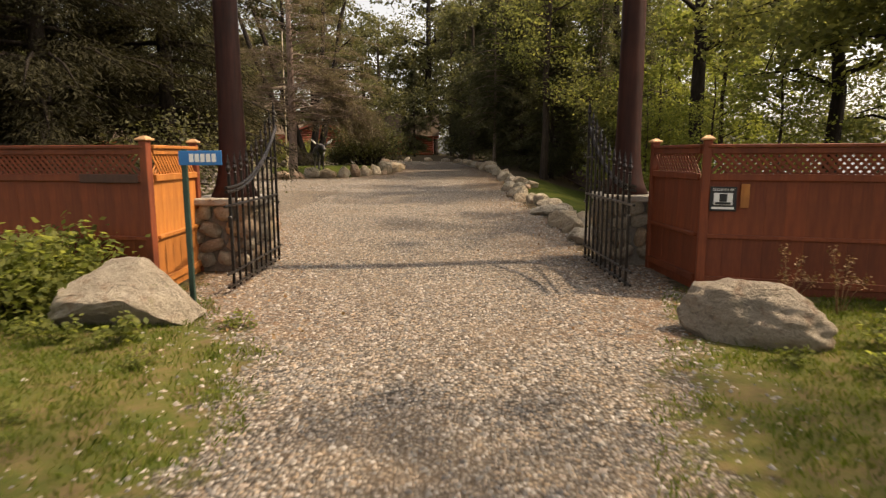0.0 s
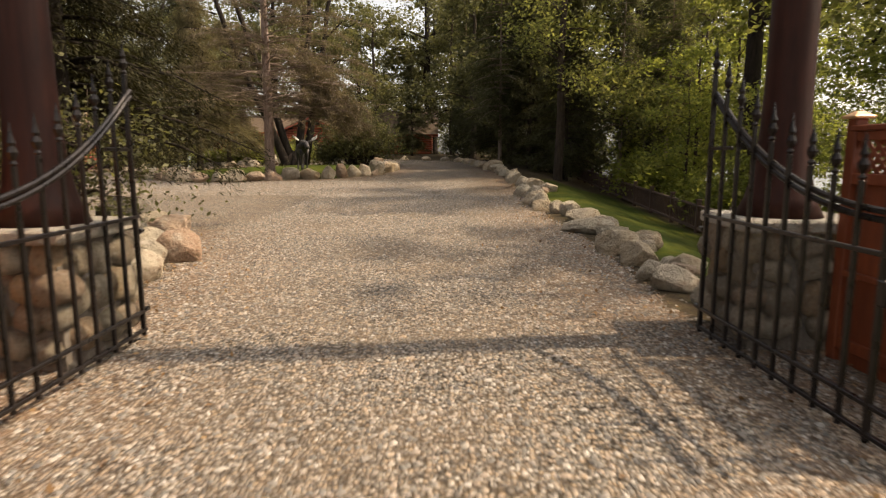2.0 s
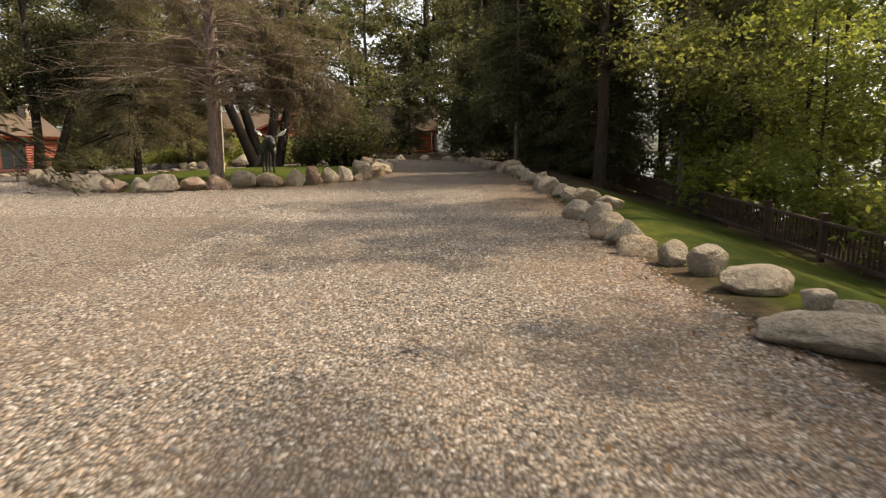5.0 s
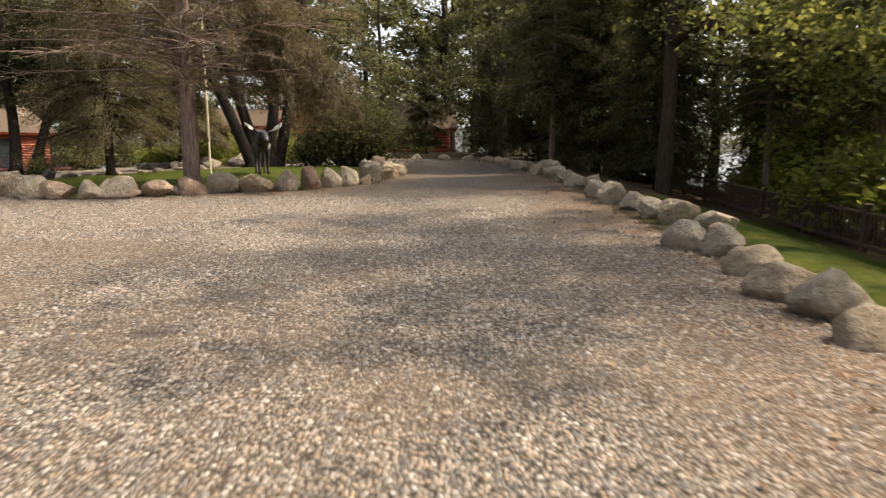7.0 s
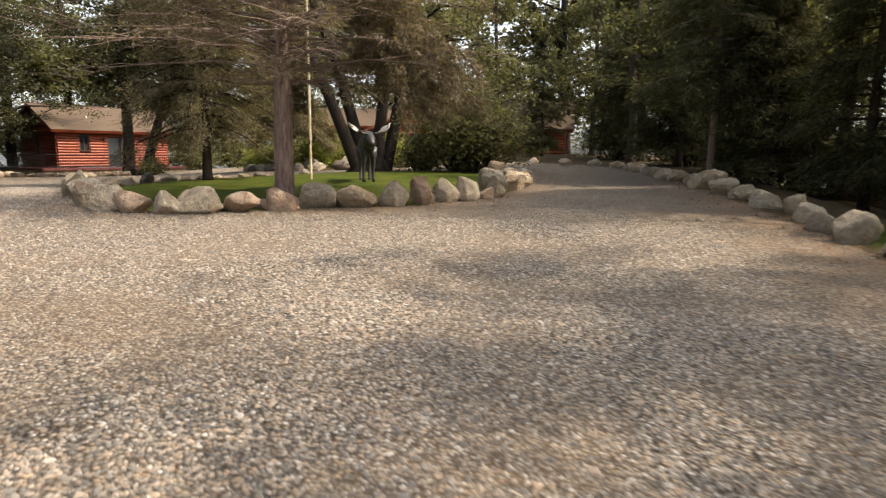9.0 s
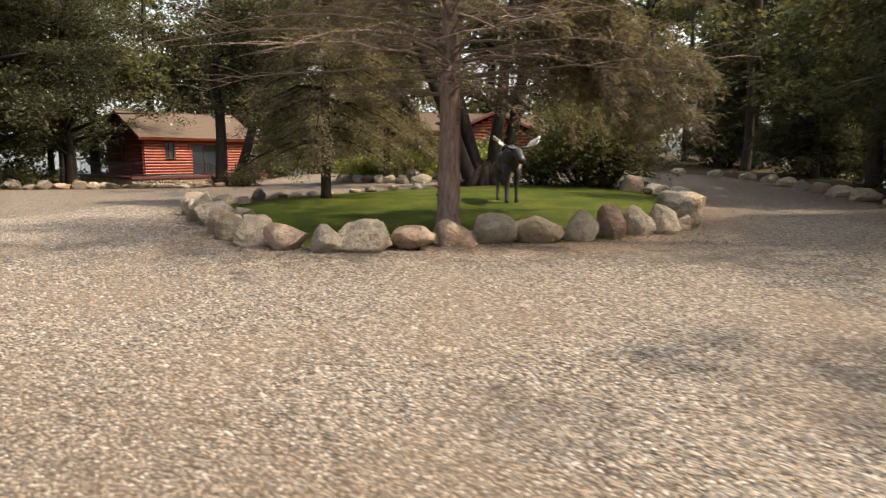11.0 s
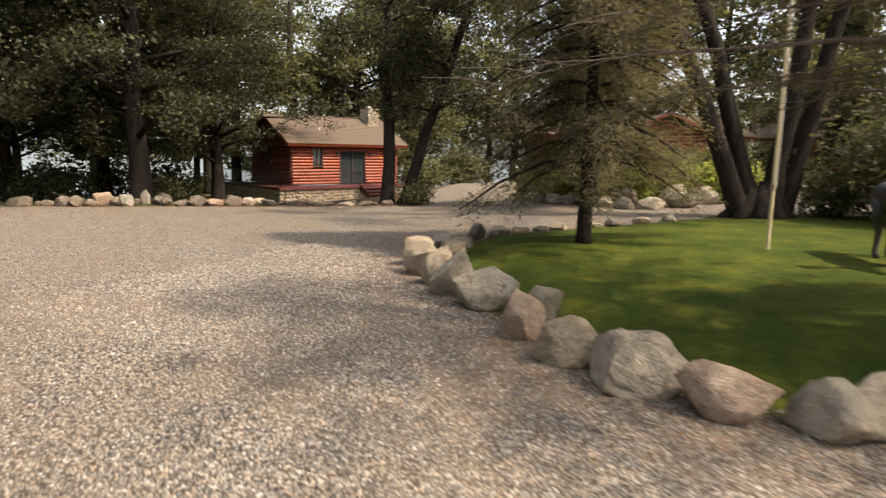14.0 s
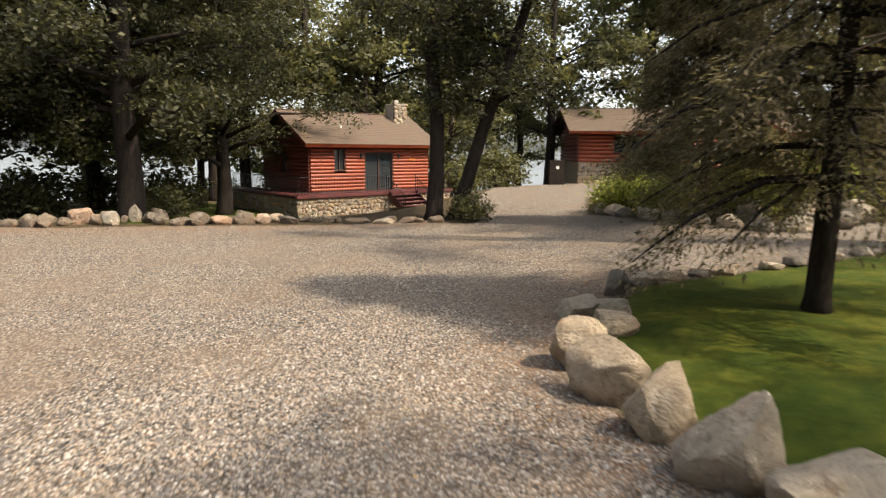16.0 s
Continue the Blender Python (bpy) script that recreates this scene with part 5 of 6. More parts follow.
plant_all(broadleaf(3, 19, 0.4, 3.4, 6.2, 7500, 0.39, clumps=66, bark="bark_black"), [(-50, 51, 50, 1.1), (-56, 42, 80, 1.1), (-57, 55, 150, 1.2), (-46.5, 65, 170, 1.1), (-41, 74, 300, 1.05), (-49, 58.5, 20, 1.0), (-38.5, 86, 250, 1.0), (-28, 93, 70, 1.55), (-17, 98, 190, 1.2), (-6, 104, 10, 1.3), (-45, 82, 330, 1.1), (5, 84, 60, 1.3), (-44.5, 71, 30, 1.2), (-34, 82, 140, 1.15), (-23, 91, 310, 1.6), (-52, 64, 210, 1.2), (-6.5, 96, 90, 1.7)],
          "large broadleaf tree with thick dark trunk and deep green crown", DARKWOOD)
plant_all(broadleaf(4, 15, 0.24, 2.6, 4.0, 6000, 0.29), [(-10.6, 73, 0, 1.15), (-41.5, 47.5, 60, 0.95), (-47.5, 44.5, 200, 1.0), (-46, 55, 310, 1.0), (-37.5, 70, 40, 1.05), (-42.5, 66.5, 150, 1.1), (3.2, 52, 280, 1.2), (7.0, 57, 20, 1.25), (0.2, 66, 100, 1.3), (4.5, 70, 200, 1.3), (-2.5, 84, 330, 1.3), (7.2, 47.5, 240, 1.1), (11.5, 52, 90, 1.2), (12.6, 46.0, 30, 1.0), (15.6, 49.5, 160, 1.1), (14.2, 43.0, 250, 0.95), (17.5, 40.0, 10, 1.0), (21.0, 20.5, 50, 1.2), (24.0, 27.0, 190, 1.3)],
          "broadleaf tree with slim trunk and open green crown", DARKWOOD)
plant_all(broadleaf(5, 17, 0.3, 7.0, 3.8, 17000, 0.18, "leaf_shaded", lean=(0.0, 0.0), bark="bark_black"), [(-27.1, 49.3, 0, 1.0)], "broadleaf tree with dark straight trunk beside the cabin", DARKWOOD)
plant_all(broadleaf(6, 15, 0.27, 4.2, 3.2, 21000, 0.18, "leaf_shaded", lean=(0.28, 0.16), bark="bark_black"), [(-26.5, 49.75, 0, 1.0)], "leaning broadleaf tree beside the cabin", DARKWOOD)
plant_all(broadleaf(7, 16, 0.3, 6.0, 4.6, 7000, 0.19, trunks=4, bark="bark_black", stems=[(-0.4, -0.15, -0.36, -0.14), (-0.1, 0.2, -0.29, -0.1), (0.35, 0.05, 0.09, 0.03), (0.6, 0.3, 0.17, 0.07)]), [(-12.3, 47.6, 0, 1.0)], "huge tree with four thick dark trunks from one base", DARKWOOD)

plant_all(conifer(11, 15, 0.2, 1.3, 3.0, "needle_mid", 0.6, size=0.26, coats=5), [(4.6, 48.5, 0, 0.95), (3.8, 44.5, 30, 0.8), (5.6, 41.0, 200, 0.8), (9.6, 38.6, 20, 0.7), (2.6, 59, 80, 1.05), (7.6, 53, 240, 1.0), (1.2, 70, 40, 1.1), (-0.2, 75, 120, 1.1), (-7.2, 80, 60, 0.8), (5.5, 62, 300, 1.15)],
          "dark dense conifer with drooping boughs", CONIF)
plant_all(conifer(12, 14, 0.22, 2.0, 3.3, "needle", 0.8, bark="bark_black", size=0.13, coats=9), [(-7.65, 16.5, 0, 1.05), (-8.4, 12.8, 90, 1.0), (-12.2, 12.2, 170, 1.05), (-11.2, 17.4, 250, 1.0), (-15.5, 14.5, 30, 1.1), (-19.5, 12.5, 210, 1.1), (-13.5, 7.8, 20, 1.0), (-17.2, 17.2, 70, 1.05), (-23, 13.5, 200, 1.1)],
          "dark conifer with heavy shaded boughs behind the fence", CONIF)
plant_all(conifer(13, 14, 0.22, 1.2, 3.4, "needle_mid", 0.35, size=0.42), [(-20.5, 18, 300, 1.0), (-26, 17, 60, 1.1), (-32, 22, 150, 1.1), (-39, 28, 240, 1.1), (-45, 33, 100, 1.1), (-15.5, 19.5, 10, 0.9)],
          "dark conifer along the yard's edge", CONIF)
place(conifer(14, 10.5, 0.17, 1.9, 2.8, "needle_olive", 1.0, "fir_tree", 0.5, "bark_black", 0.1, 9), -15.65, 40.05, "olive-brown fir with low drooping boughs on lawn", 0, 1.0, copy=False)
fir = conifer(15, 11, 0.18, 2.4, 2.6, "needle_olive", 1.1, "fir_tree", 0.5, "bark", 0.16, 9)
place(fir, -18.3, 51.0, "olive-brown fir growing among the garden rocks", 40, 1.0, copy=False)


plant_all(conifer(16, 13, 0.13, 3.6, 2.3, "needle_mid", 0.5, bark="twig", size=0.22, coats=5), [(1.95, 44.7, 0, 1.0), (7.7, 36.6, 90, 0.85), (9.0, 33.4, 200, 0.8), (-0.6, 73.7, 140, 1.1)],
          "slender conifer with bare grey stem and thin drooping boughs", CONIF)


def arched_tree(x, y):
    """A tree whose one great limb bows down over the rail."""
    rng, pr = np.random.default_rng(61), random.Random(61)
    t = new("tree")
    bm = bmesh.new()
    tube_bm([(0, 0, -0.9), (0, 0, 0.2), (0.1, 0.1, 3), (0.05, 0.25, 6), (0.2, 0.3, 10), (0.3, 0.2, 15)], [0.36, 0.24, 0.2, 0.17, 0.12, 0.03], 12, bm)
    limb = [Vector(p) for p in ((0.05, 0.2, 4.6), (0.5, -0.6, 4.95), (1.1, -1.7, 4.75), (1.9, -2.9, 4.3), (2.6, -4.0, 3.7), (3.1, -4.8, 2.9), (3.5, -5.3, 2.3))]
    tube_bm(limb, [0.22, 0.2, 0.18, 0.16, 0.13, 0.08, 0.03], 9, bm)
    cs = []
    for k in range(46):
        if k < 18:
            s = pr.uniform(1.0, 5.9)
            a = limb[int(s)].lerp(limb[int(s) + 1], s % 1)
        else:
            a = Vector((0.1, 0.2, pr.uniform(5.5, 13.5)))
        ang = pr.uniform(0, 2 * math.pi)
        reach = pr.uniform(0.7, 1.8) if k < 18 else pr.uniform(1.5, 4.2)
        e = a + Vector((math.cos(ang) * reach, math.sin(ang) * reach, pr.uniform(-0.1, 0.9) * (1.0 if k < 18 else 1.6)))
        tube_bm([a, a.lerp(e, 0.5) + Vector((0, 0, 0.15)), e], [0.05, 0.03, 0.008], 5, bm)
        cs += [e, a.lerp(e, 0.65)]
    part("trunk", bm, M["bark"], t, smooth_shade=True)
    p = np.concatenate([np.array(c) + rng.normal(size=(110, 3)) * np.array([0.6, 0.6, 0.32]) for c in cs])
    link_mesh("crown", leaf_mesh("crown", p, 0.19, rng), M["leaf_mid"], t)
    place(t, x, y, "broadleaf tree with one thick limb arching low", 0, 1.0, "tree", SUNWOOD, copy=False)


arched_tree(4.55, 36.4)

place(broadleaf(8, 2.6, 0.04, 1.0, 0.95, 3600, 0.11, name="sapling"), -6.5, 15.2, "small leafy sapling overhanging the boulders", 0, 1.0, copy=False)


def old_pine(x, y):
    """A pine with bare dead lower boughs."""
    rng, pr = np.random.default_rng(21), random.Random(21)
    t = new("pine_tree")
    bm = bmesh.new()
    h = 13.0
    tube_bm([(0, 0, -0.1), (0, 0, 0.12), (0, 0, 0.5), (0.02, 0.03, 3), (0.0, 0.06, 8), (0, 0, h)], [0.4, 0.3, 0.245, 0.215, 0.15, 0.03], 18, bm)
    for k in range(34):
        ang, zk = pr.uniform(0, 6.28), pr.uniform(0.7, 5.5)
        rk = 0.225 - 0.012 * zk
        a = Vector((rk * math.cos(ang), rk * math.sin(ang), zk))
        tube_bm([a * 1.0 - Vector((0.05 * math.cos(ang), 0.05 * math.sin(ang), 0)), a + Vector((0.035 * math.cos(ang), 0.035 * math.sin(ang), 0.01)), a + Vector((0.1 * math.cos(ang), 0.1 * math.sin(ang), 0.02)) * pr.uniform(0.5, 1.6)], [0.05, 0.035, 0.012], 6, bm)
    trunk = part("trunk", bm, M["pinebark"], t, smooth_shade=True)
    dead = bmesh.new()
    B, Wd, Ln, Wi = [], [], [], []
    z = 2.9
    while z < h - 0.5:
        for k in range(7 if z < 7 else 3):
            ang = pr.uniform(0, 2 * math.pi)
            reach = (5.3 if z < 8 else 5.3 * (h - z) / 6.5 + 0.4) * pr.uniform(0.5, 1.0)
            d = Vector((math.cos(ang), math.sin(ang), 0))
            pts, side = [], Vector((-d.y, d.x, 0))
            wob = pr.uniform(-0.5, 0.5)
            for s in np.linspace(0, 1, 7):
                pts.append(d * reach * s + side * wob * s * s * 0.8 + Vector((0, 0, z + 0.26 * reach * s - 0.31 * reach * s * s + pr.uniform(-0.04, 0.04))))
            tube_bm(pts, [0.034, 0.027, 0.021, 0.016, 0.012, 0.008, 0.004], 5, dead)
            live = max(0.0, min(1.0, (z - 4.2) / 3.0))
            for j in range(int(reach * 7.5)):
                s = pr.uniform(0.22, 1.0)
                a = pts[int(s * 5.99)].lerp(pts[min(6, int(s * 5.99) + 1)], (s * 5.99) % 1)
                w = (d * pr.uniform(0.3, 1) + side * pr.choice((-1, 1)) * pr.uniform(0.4, 1) + Vector((0, 0, pr.uniform(-0.35, 0.3)))).normalized()
                l = pr.uniform(0.4, 1.15) * (1.25 - s)
                b = a + w * l + Vector((0, 0, -0.05))
                tube_bm([a, a.lerp(b, 0.5) + Vector((pr.uniform(-0.05, 0.05), pr.uniform(-0.05, 0.05), 0.03)), b], [0.009, 0.006, 0.003], 3, dead)
                if pr.random() < 0.1 + 0.3 * max(0.0, s - 0.5) + 0.75 * live * (0.35 + s):
                    n = 17 if z < 6 else 12
                    f = rng.uniform(0.3, 1.15, n)[:, None]
                    B.append(np.array(a) * (1 - f) + np.array(b) * f + rng.normal(size=(n, 3)) * 0.05)
                    ww = np.array(w) * 0.7 + rng.normal(size=(n, 3)) * 0.75
                    Wd.append(ww / np.linalg.norm(ww, axis=1)[:, None])
                    Ln.append(rng.uniform(0.12, 0.24, n)), Wi.append(rng.uniform(0.010, 0.017, n))
        z += pr.uniform(0.26, 0.42)
    for ang, z0, reach in [(3.3, 3.3, 6.2), (3.75, 3.9, 5.6), (2.9, 4.3, 5.8), (4.3, 3.5, 4.6), (5.2, 3.6, 5.4), (5.8, 4.2, 6.0), (0.1, 3.6, 5.4), (6.0, 3.2, 4.8), (4.9, 4.5, 5.5), (3.5, 4.8, 6.0)]:
        # bare boughs, long dead
        d = Vector((math.cos(ang), math.sin(ang), 0))
        side = Vector((-d.y, d.x, 0))
        wob = pr.uniform(-0.6, 0.6)
        pts = [d * reach * s + side * wob * s * s + Vector((0, 0, z0 + 0.16 * reach * s - 0.2 * reach * s * s + pr.uniform(-0.05, 0.05))) for s in np.linspace(0, 1, 8)]
        tube_bm(pts, [0.036, 0.03, 0.025, 0.02, 0.016, 0.012, 0.008, 0.004], 6, dead)
        for j in range(14):
            s = pr.uniform(0.2, 0.95) * 6.99
            a = pts[int(s)].lerp(pts[min(7, int(s) + 1)], s % 1)
            b = a + (d * pr.uniform(0.4, 1) + side * pr.choice((-1, 1)) * pr.uniform(0.3, 0.9) + Vector((0, 0, pr.uniform(-0.3, 0.2)))).normalized() * pr.uniform(0.5, 1.6)
            tube_bm([a, a.lerp(b, 0.5) + Vector((0, 0, 0.04)), b], [0.013, 0.009, 0.004], 4, dead)
    for k in range(20):
        # long low boughs on the sunny side still carry brown needles and hang to the lawn
        ang, z0 = radians(18) + pr.uniform(-0.75, 0.75), pr.uniform(3.3, 6.6)
        reach, drop = pr.uniform(3.2, 5.0), pr.uniform(0.9, 0.9 + 0.62 * (z0 - 2.0))
        d = Vector((math.cos(ang), math.sin(ang), 0))
        side = Vector((-d.y, d.x, 0))
        pts = [d * reach * s + Vector((0, 0, z0 + 0.2 * reach * s * (1 - s) - drop * s ** 2.2)) for s in np.linspace(0, 1, 7)]
        tube_bm(pts, [0.034, 0.028, 0.022, 0.017, 0.012, 0.008, 0.004], 5, dead)
        for j in range(46):
            s = pr.uniform(0.45, 1.0)
            a = pts[int(s * 5.99)].lerp(pts[min(6, int(s * 5.99) + 1)], (s * 5.99) % 1)
            w = (d * pr.uniform(0.1, 1) + side * pr.uniform(-1, 1) + Vector((0, 0, pr.uniform(-1.0, 0.1)))).normalized()
            b = a + w * pr.uniform(0.3, 0.8)
            tube_bm([a, b], [0.007, 0.003], 3, dead)
            n = 26
            f = rng.uniform(0.1, 1.15, n)[:, None]
            B.append(np.array(a) * (1 - f) + np.array(b) * f + rng.normal(size=(n, 3)) * 0.05)
            ww = np.array(w) * 0.8 + rng.normal(size=(n, 3)) * 0.7
            Wd.append(ww / np.linalg.norm(ww, axis=1)[:, None])
            Ln.append(rng.uniform(0.12, 0.24, n)), Wi.append(rng.uniform(0.010, 0.018, n))
    part("dead_wood", dead, M["twig"], t, "bare grey-brown dead boughs")
    link_mesh("crown", spray_mesh("crown", np.concatenate(B), np.concatenate(Wd), np.concatenate(Ln), np.concatenate(Wi)), M["needle_brown"], t)
    place(t, x, y, "tall pine with bare dead lower boughs on lawn", 0, 1.0, copy=False)


old_pine(-9.72, 34.75)


def shrub(seed, w, h, leaves, size, mat_key="leaf", stems=9):
    rng, pr = np.random.default_rng(seed), random.Random(seed)
    t = new("shrub")
    bm = bmesh.new()
    cs = []
    for k in range(stems):
        ang, rr = 2.4 * k, w / 2 * math.sqrt((k + 0.5) / stems)
        top = Vector((rr * math.cos(ang), rr * math.sin(ang), h * (1 - 0.5 * (rr / (w / 2)) ** 2) * pr.uniform(0.7, 0.95)))
        b = Vector((top.x * 0.3, top.y * 0.3, -0.05))
        tube_bm([b, b.lerp(top, 0.55) + Vector((0, 0, 0.08 * h)), top], [0.03 * h, 0.018 * h, 0.006], 5, bm)
        cs += [(top, 0.20 * w), (b.lerp(top, 0.6), 0.24 * w)]
    part("stem", bm, M["bark"], t)
    p = [np.array(c) + rng.normal(size=(leaves // len(cs), 3)) * np.array([r, r, 0.22 * h]) * 0.62 for c, r in cs]
    p = np.concatenate(p)
    p[:, 2] = np.abs(p[:, 2]) + 0.02
    link_mesh("foliage", leaf_mesh("foliage", p, size, rng, 0.9), M[mat_key], t)
    return t


place(shrub(31, 4.8, 3.9, 14000, 0.18, "leaf", 18), -7.7, 48.0, "big rounded green shrub at the island's rear", 0, 1, "shrub", copy=False)
place(shrub(32, 1.9, 0.95, 5200, 0.11, "leaf_light", 14), -4.75, 7.05, "leafy green shrub before the cedar fence", 0, 1, "shrub", copy=False)
sh = shrub(33, 2.0, 1.3, 2400, 0.15, "leaf_light", 10)
for x, y, rz, s in [(-21.3, 53.6, 0, 1.1), (-19.6, 52.4, 80, 1.0), (-17.4, 52.6, 160, 1.2), (-21.7, 56.4, 300, 1.0), (-13.6, 53.2, 30, 1.3), (-16.2, 54.6, 130, 1.5), (8.3, 23.4, 10, 1.3), (8.4, 27.6, 200, 1.1), (7.95, 32.0, 90, 1.6), (-8.6, 86.2, 60, 0.9), (8.3, 15.5, 40, 1.2), (8.5, 37.8, 140, 1.2)]:
    place(sh, x, y, "low leafy yellow-green shrub", rz, s, "shrub", "garden shrubs")
place(sh, 8.2, 20.2, "low leafy yellow-green shrub", 0, 1.0, "shrub", "garden shrubs", copy=False)
sd = shrub(34, 3.0, 2.0, 2000, 0.24, "leaf", 12)
for x, y, rz, s in [(-10.3, 49.2, 0, 0.75), (-34.8, 66.0, 20, 1.2), (-24.4, 73.0, 120, 1.0), (-34.0, 70.5, 220, 1.3), (-25.6, 49.3, 30, 0.5), (5.0, 53, 0, 1.2), (3.5, 61, 80, 1.3), (8.2, 48, 30, 1.2), (-0.5, 72, 0, 1.4), (-41.5, 48.5, 10, 0.9), (-45, 52, 60, 1.2), (-42.5, 58, 120, 1.0), (-44, 44, 200, 1.0), (-48.5, 47, 280, 1.2), (-8.2, 14.5, 0, 1.0), (-11.5, 14.5, 90, 1.2), (12, 44, 200, 1.3), (10.6, 42.6, 60, 1.1), (13.6, 47.6, 150, 1.5), (15.0, 39.0, 20, 1.4), (12, 19, 300, 1.2), (-34, 88, 0, 1.3), (-47, 41, 20, 1.2), (-20, 57.5, 80, 1.1), (-14.5, 57, 0, 1.1), (6.5, 70, 50, 1.5), (-12.0, 68, 50, 1.2), (-51, 52, 0, 1.3), (-53, 62, 0, 1.3)]:
    place(sd, x, y, "dark green shrub in the shade of trees", rz, s, "shrub", "shade shrubs")
place(sd, 6.0, 48.2, "dark green shrub in the shade of trees", 0, 1.0, "shrub", "shade shrubs", copy=False)

# far woods that close the view behind the houses
rng = np.random.default_rng(77)
cc = []
for k in range(340):
    ang = radians(rng.uniform(28, 150))
    rad = rng.uniform(112, 150)
    x, y = -12 + rad * math.cos(ang), 20 + rad * math.sin(ang)
    tall = 14 if -26 < x < -16 else 36
    for j in range(13):
        cc.append((x + rng.normal() * 2.2, y + rng.normal() * 2.2, 1 + rng.uniform(0, tall)))
cc = np.array(cc)
p = np.repeat(cc, 26, 0) + rng.normal(size=(len(cc) * 26, 3)) * np.array([1.6, 1.6, 0.9])
ob = link_mesh("far_woods", leaf_mesh("far_woods", p, 0.75, rng), M["leaf"])
tagged(ob, "distant mixed green woods closing the view", "woods", kind="stuff")


# ---------------- loose gravel and rough grass ----------------
def pebble_field(name, boxes, per_m2, lo, hi, seed):
    """Half-buried angular pebbles scattered over the gravel."""
    rng = np.random.default_rng(seed)
    P = []
    for x0, x1, y0, y1 in boxes:
        n = int((x1 - x0) * (y1 - y0) * per_m2)
        P.append(np.stack([rng.uniform(x0, x1, n), rng.uniform(y0, y1, n)], 1))
    P = np.concatenate(P)
    dd = np.minimum(inside(P[:, 0], P[:, 1], DRIVE), -inside(P[:, 0], P[:, 1], ISLAND))
    P = P[(dd > -0.05) | (rng.uniform(0, 1, len(P)) < np.exp(dd / np.where(P[:, 1] < 8.0, 0.4, 0.08)))]
    n = len(P)
    z = np.array([gz(x, y) + 0.03 * noise.noise((x * 0.5, y * 0.5, 0)) for x, y in P])
    r = rng.uniform(lo, hi, n) * rng.uniform(0.7, 1.2, n)
    base = np.array([(1, 0, 0.1), (0.45, 0.85, 0), (-0.55, 0.8, 0.15), (-1, -0.1, 0), (-0.4, -0.85, 0.1), (0.55, -0.75, 0), (0.3, 0.25, 0.75), (-0.35, -0.2, 0.7)])
    v = base[None] * (1 + 0.28 * rng.normal(size=(n, 8, 3)))
    ang = rng.uniform(0, 2 * np.pi, n)
    ca, sa = np.cos(ang)[:, None], np.sin(ang)[:, None]
    st = rng.uniform(0.55, 1.0, n)[:, None]
    vx, vy = v[:, :, 0], v[:, :, 1] * st
    out = np.stack([(vx * ca - vy * sa) * r[:, None] + P[:, :1], (vx * sa + vy * ca) * r[:, None] + P[:, 1:], (v[:, :, 2] * r[:, None] * 0.8) + z[:, None]], -1)
    tri = np.array([(0, 1, 6), (1, 2, 6), (2, 7, 6), (2, 3, 7), (3, 4, 7), (4, 5, 7), (5, 6, 7), (5, 0, 6)])
    f = (np.arange(n) * 8)[:, None, None] + tri[None]
    ob = link_mesh(name, mesh_np(name, out.reshape(-1, 3), f.reshape(-1, 3)), M["pebble"])
    return tagged(ob, "loose pinkish grey crushed gravel", "gravel", kind="stuff")


pebble_field("loose_gravel", [(-3.2, 3.2, 1.5, 12), (-5, 3, 12, 27), (-16, 0, 26, 33), (-22, -15, 31, 38)], 190, 0.011, 0.027, 3)


def grass_field(name, pts, h, seed, material="grassblade", label="rough tufted grass and weeds"):
    rng = np.random.default_rng(seed)
    n = len(pts)
    z = np.array([gz(x, y) + 0.03 * noise.noise((x * 0.5, y * 0.5, 0)) for x, y in pts])
    d = rng.normal(size=(n, 2)) * 0.45
    hh = h * rng.uniform(0.4, 1.3, n)
    w = rng.uniform(0.003, 0.007, n)
    ang = rng.uniform(0, np.pi, n)
    sx, sy = np.cos(ang) * w, np.sin(ang) * w
    b = np.stack([pts[:, 0], pts[:, 1], z - 0.01], 1)
    m_ = b + np.stack([d[:, 0] * hh * 0.4, d[:, 1] * hh * 0.4, hh * 0.6], 1)
    tip = b + np.stack([d[:, 0] * hh, d[:, 1] * hh, hh], 1)
    s_ = np.stack([sx, sy, np.zeros(n)], 1)
    v = np.stack([b - s_, b + s_, m_ + s_ * 0.8, tip, m_ - s_ * 0.8], 1).reshape(-1, 3)
    ob = link_mesh(name, mesh_np(name, v, np.arange(5 * n).reshape(-1, 5)), M[material])
    return tagged(ob, label, "grass", kind="stuff")


rng = np.random.default_rng(91)
P = np.stack([rng.uniform(-6, 6, 100000), rng.uniform(1.5, 8.5, 100000)], 1)
tuft = np.array([noise.noise((x * 1.7, y * 1.7, 4.0)) for x, y in P])
dd = inside(P[:, 0], P[:, 1], DRIVE)
bare = np.exp(-((P[:, 0] - 3.0) / 1.0) ** 2 - ((P[:, 1] - 4.2) / 1.2) ** 2)
P = P[(dd < 0.25) & (tuft + rng.normal(size=len(P)) * 0.25 > -0.08 + 0.5 * np.clip(dd + 0.5, -0.7, 1) + 0.2 * bare)]
grass_field("rough_grass", P, 0.06, 92)

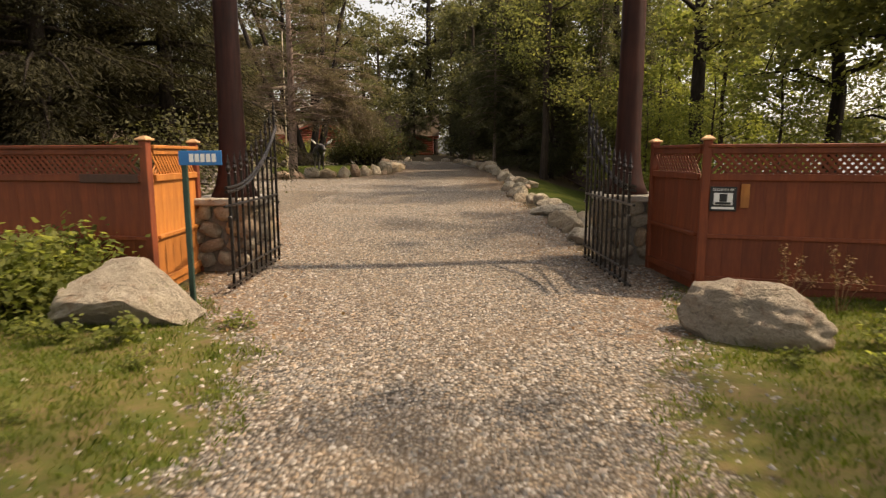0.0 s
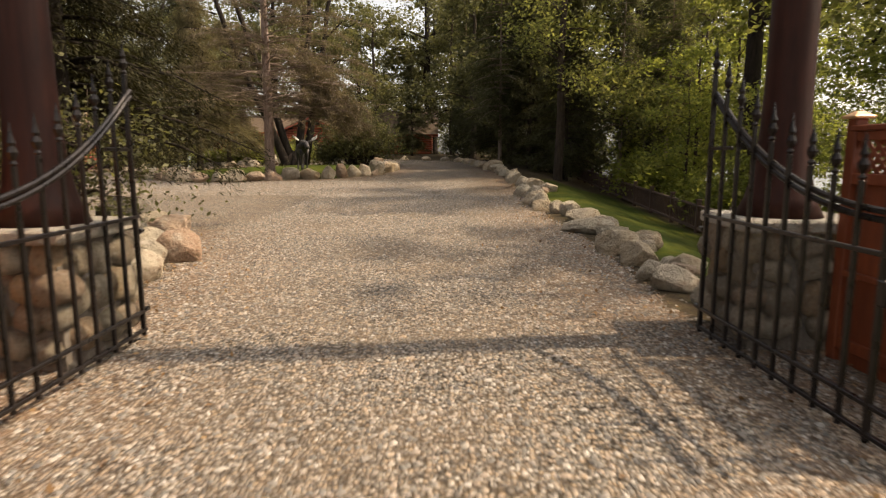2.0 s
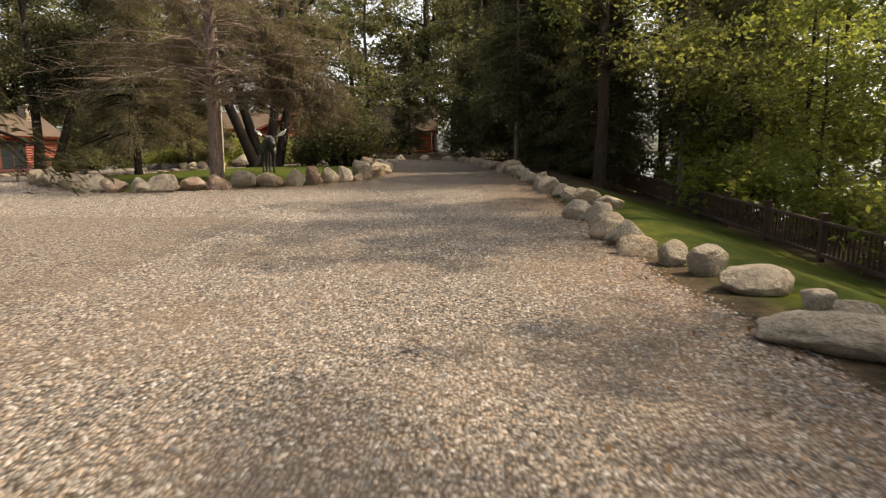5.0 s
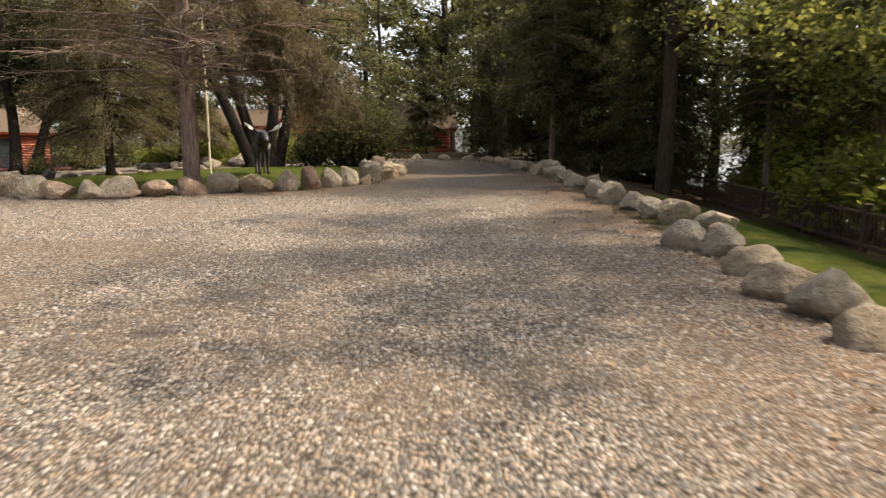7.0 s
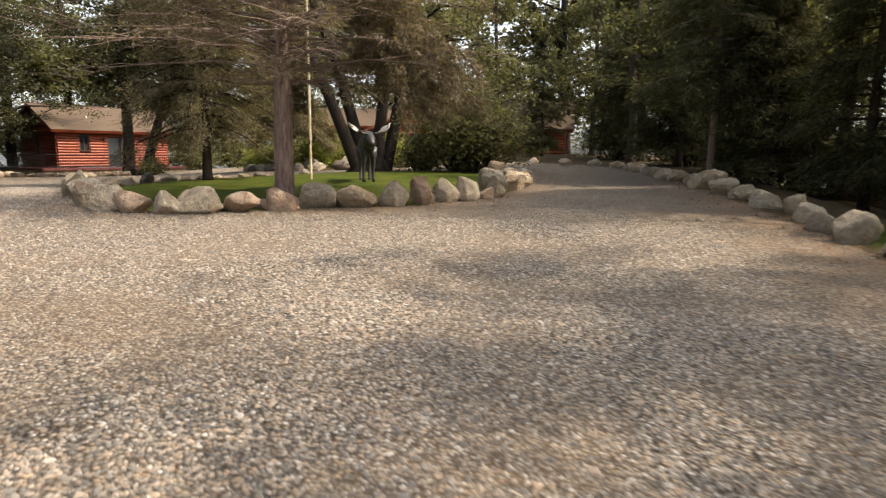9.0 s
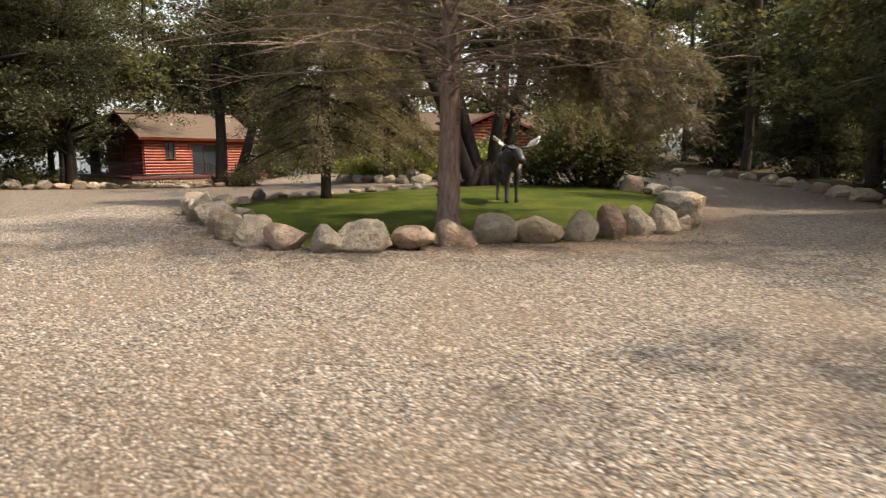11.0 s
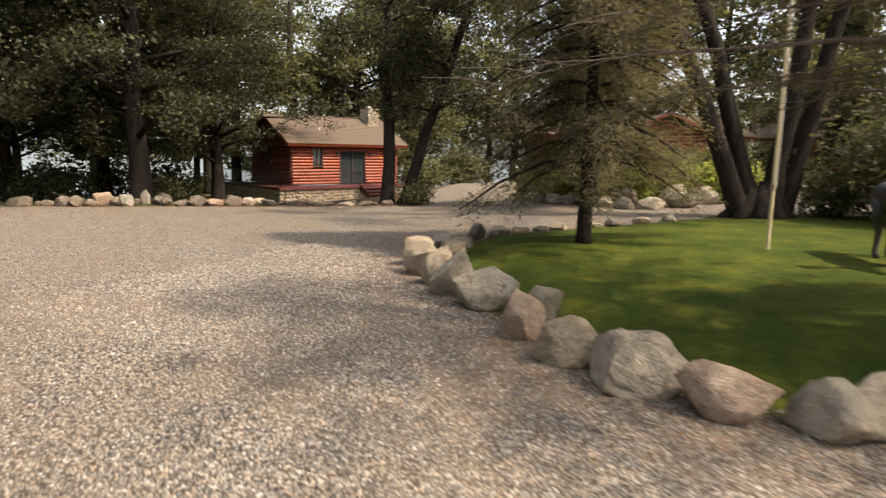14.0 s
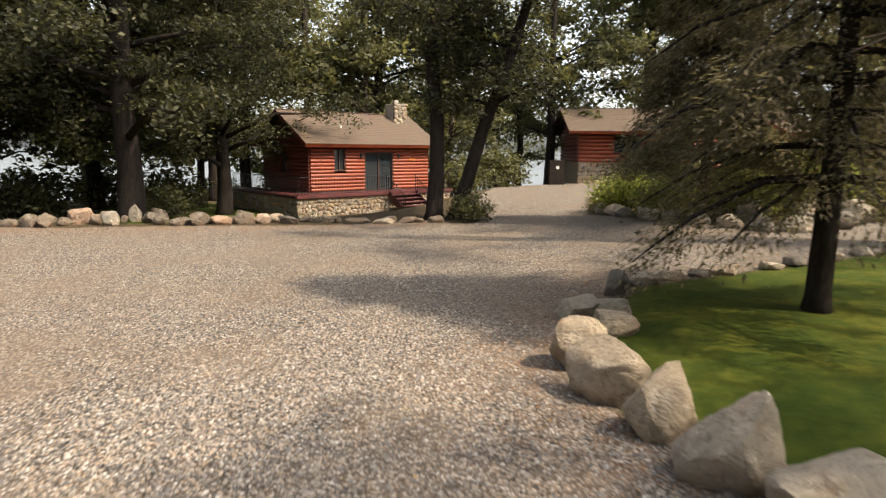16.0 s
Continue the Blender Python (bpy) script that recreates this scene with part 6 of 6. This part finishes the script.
def weed(seed):
    rng, pr = np.random.default_rng(seed), random.Random(seed)
    t = new("weed")
    bm = bmesh.new()
    cs = []
    for k in range(7):
        a = pr.uniform(0, 6.28)
        e = Vector((0.16 * math.cos(a), 0.16 * math.sin(a), pr.uniform(0.1, 0.24)))
        tube_bm([(0, 0, -0.02), e * 0.6 + Vector((0, 0, 0.04)), e], [0.005, 0.004, 0.002], 4, bm)
        cs.append(e), cs.append(e * 0.6 + Vector((0, 0, 0.03)))
    part("stem", bm, M["leaf"], t)
    p = np.concatenate([np.array(c) + rng.normal(size=(9, 3)) * 0.035 for c in cs])
    link_mesh("foliage", leaf_mesh("foliage", p, 0.06, rng, 1.2, 0.7), M["leaf_light"], t)
    return t


w0 = weed(5)
for k, (x, y, s) in enumerate([(-3.5, 5.85, 1.2), (-2.9, 5.75, 1.3), (-4.0, 6.0, 1.0), (-1.9, 6.35, 0.8), (4.3, 6.0, 1.1), (4.9, 6.6, 1.2), (5.3, 6.9, 1.4), (4.6, 5.2, 1.0), (-3.3, 4.6, 0.9), (-2.6, 4.0, 0.8), (3.9, 5.3, 1.0), (5.0, 5.6, 1.2), (3.2, 5.5, 0.8), (-4.4, 5.2, 1.0), (3.6, 4.6, 0.9), (4.4, 4.9, 1.2), (5.4, 5.0, 1.3), (4.7, 4.1, 0.9), (3.0, 3.7, 0.7), (-3.8, 4.4, 1.0), (-2.3, 5.2, 0.7)]):
    place(w0, x, y, "small broad-leaved weed in the rough grass", 67 * k, s, "weed", "verge weeds")
place(w0, 4.0, 4.4, "small broad-leaved weed in the rough grass", 10, 0.9, "weed", "verge weeds", copy=False)


def dry_stalks(x, y):
    """A tall dry seeded weed."""
    pr, rng = random.Random(8), np.random.default_rng(8)
    t = new("dry_weed")
    for k in range(5):
        a, l = pr.uniform(0, 6.28), pr.uniform(0.35, 0.75)
        e = Vector((0.28 * math.cos(a), 0.28 * math.sin(a), l))
        part("stalk", tube_bm([(0.03 * math.cos(a), 0.03 * math.sin(a), -0.02), e * 0.5 + Vector((0, 0, 0.05)), e], [0.007, 0.005, 0.003], 4), M["dry_leaf"], t)
        p = np.concatenate([np.array(e * f) + rng.normal(size=(14, 3)) * 0.03 for f in (1.0, 0.92, 0.84)])
        link_mesh("seed_head", leaf_mesh("seed_head", p, 0.04, rng, 0.3), M["dry_leaf"], t)
    place(t, x, y, "tall dry brown weed before the fence", 0, 1, "weed", copy=False)


dry_stalks(4.1, 7.35)
dry_stalks(4.6, 7.25)


# dry leaves and needles blown against the boulders
rng = np.random.default_rng(55)
P = np.stack([rng.uniform(-20, 3.4, 70000), rng.uniform(6, 46, 70000)], 1)
dd = np.minimum(inside(P[:, 0], P[:, 1], DRIVE), -inside(P[:, 0], P[:, 1], ISLAND))
P = P[(dd > -0.1) & (rng.uniform(0, 1, len(P)) < 0.75 * np.exp(-np.maximum(dd, 0) / 0.55))]
P3 = np.array([(x, y, gz(x, y) + 0.018 + 0.03 * noise.noise((x * 0.5, y * 0.5, 0))) for x, y in P])
me = leaf_mesh("fallen_leaves", P3, 0.055, rng, 2.5, 0.6)
tagged(link_mesh("fallen_leaves", me, M["dry_leaf"]), "dry brown fallen leaves on the gravel", "leaves", kind="stuff")
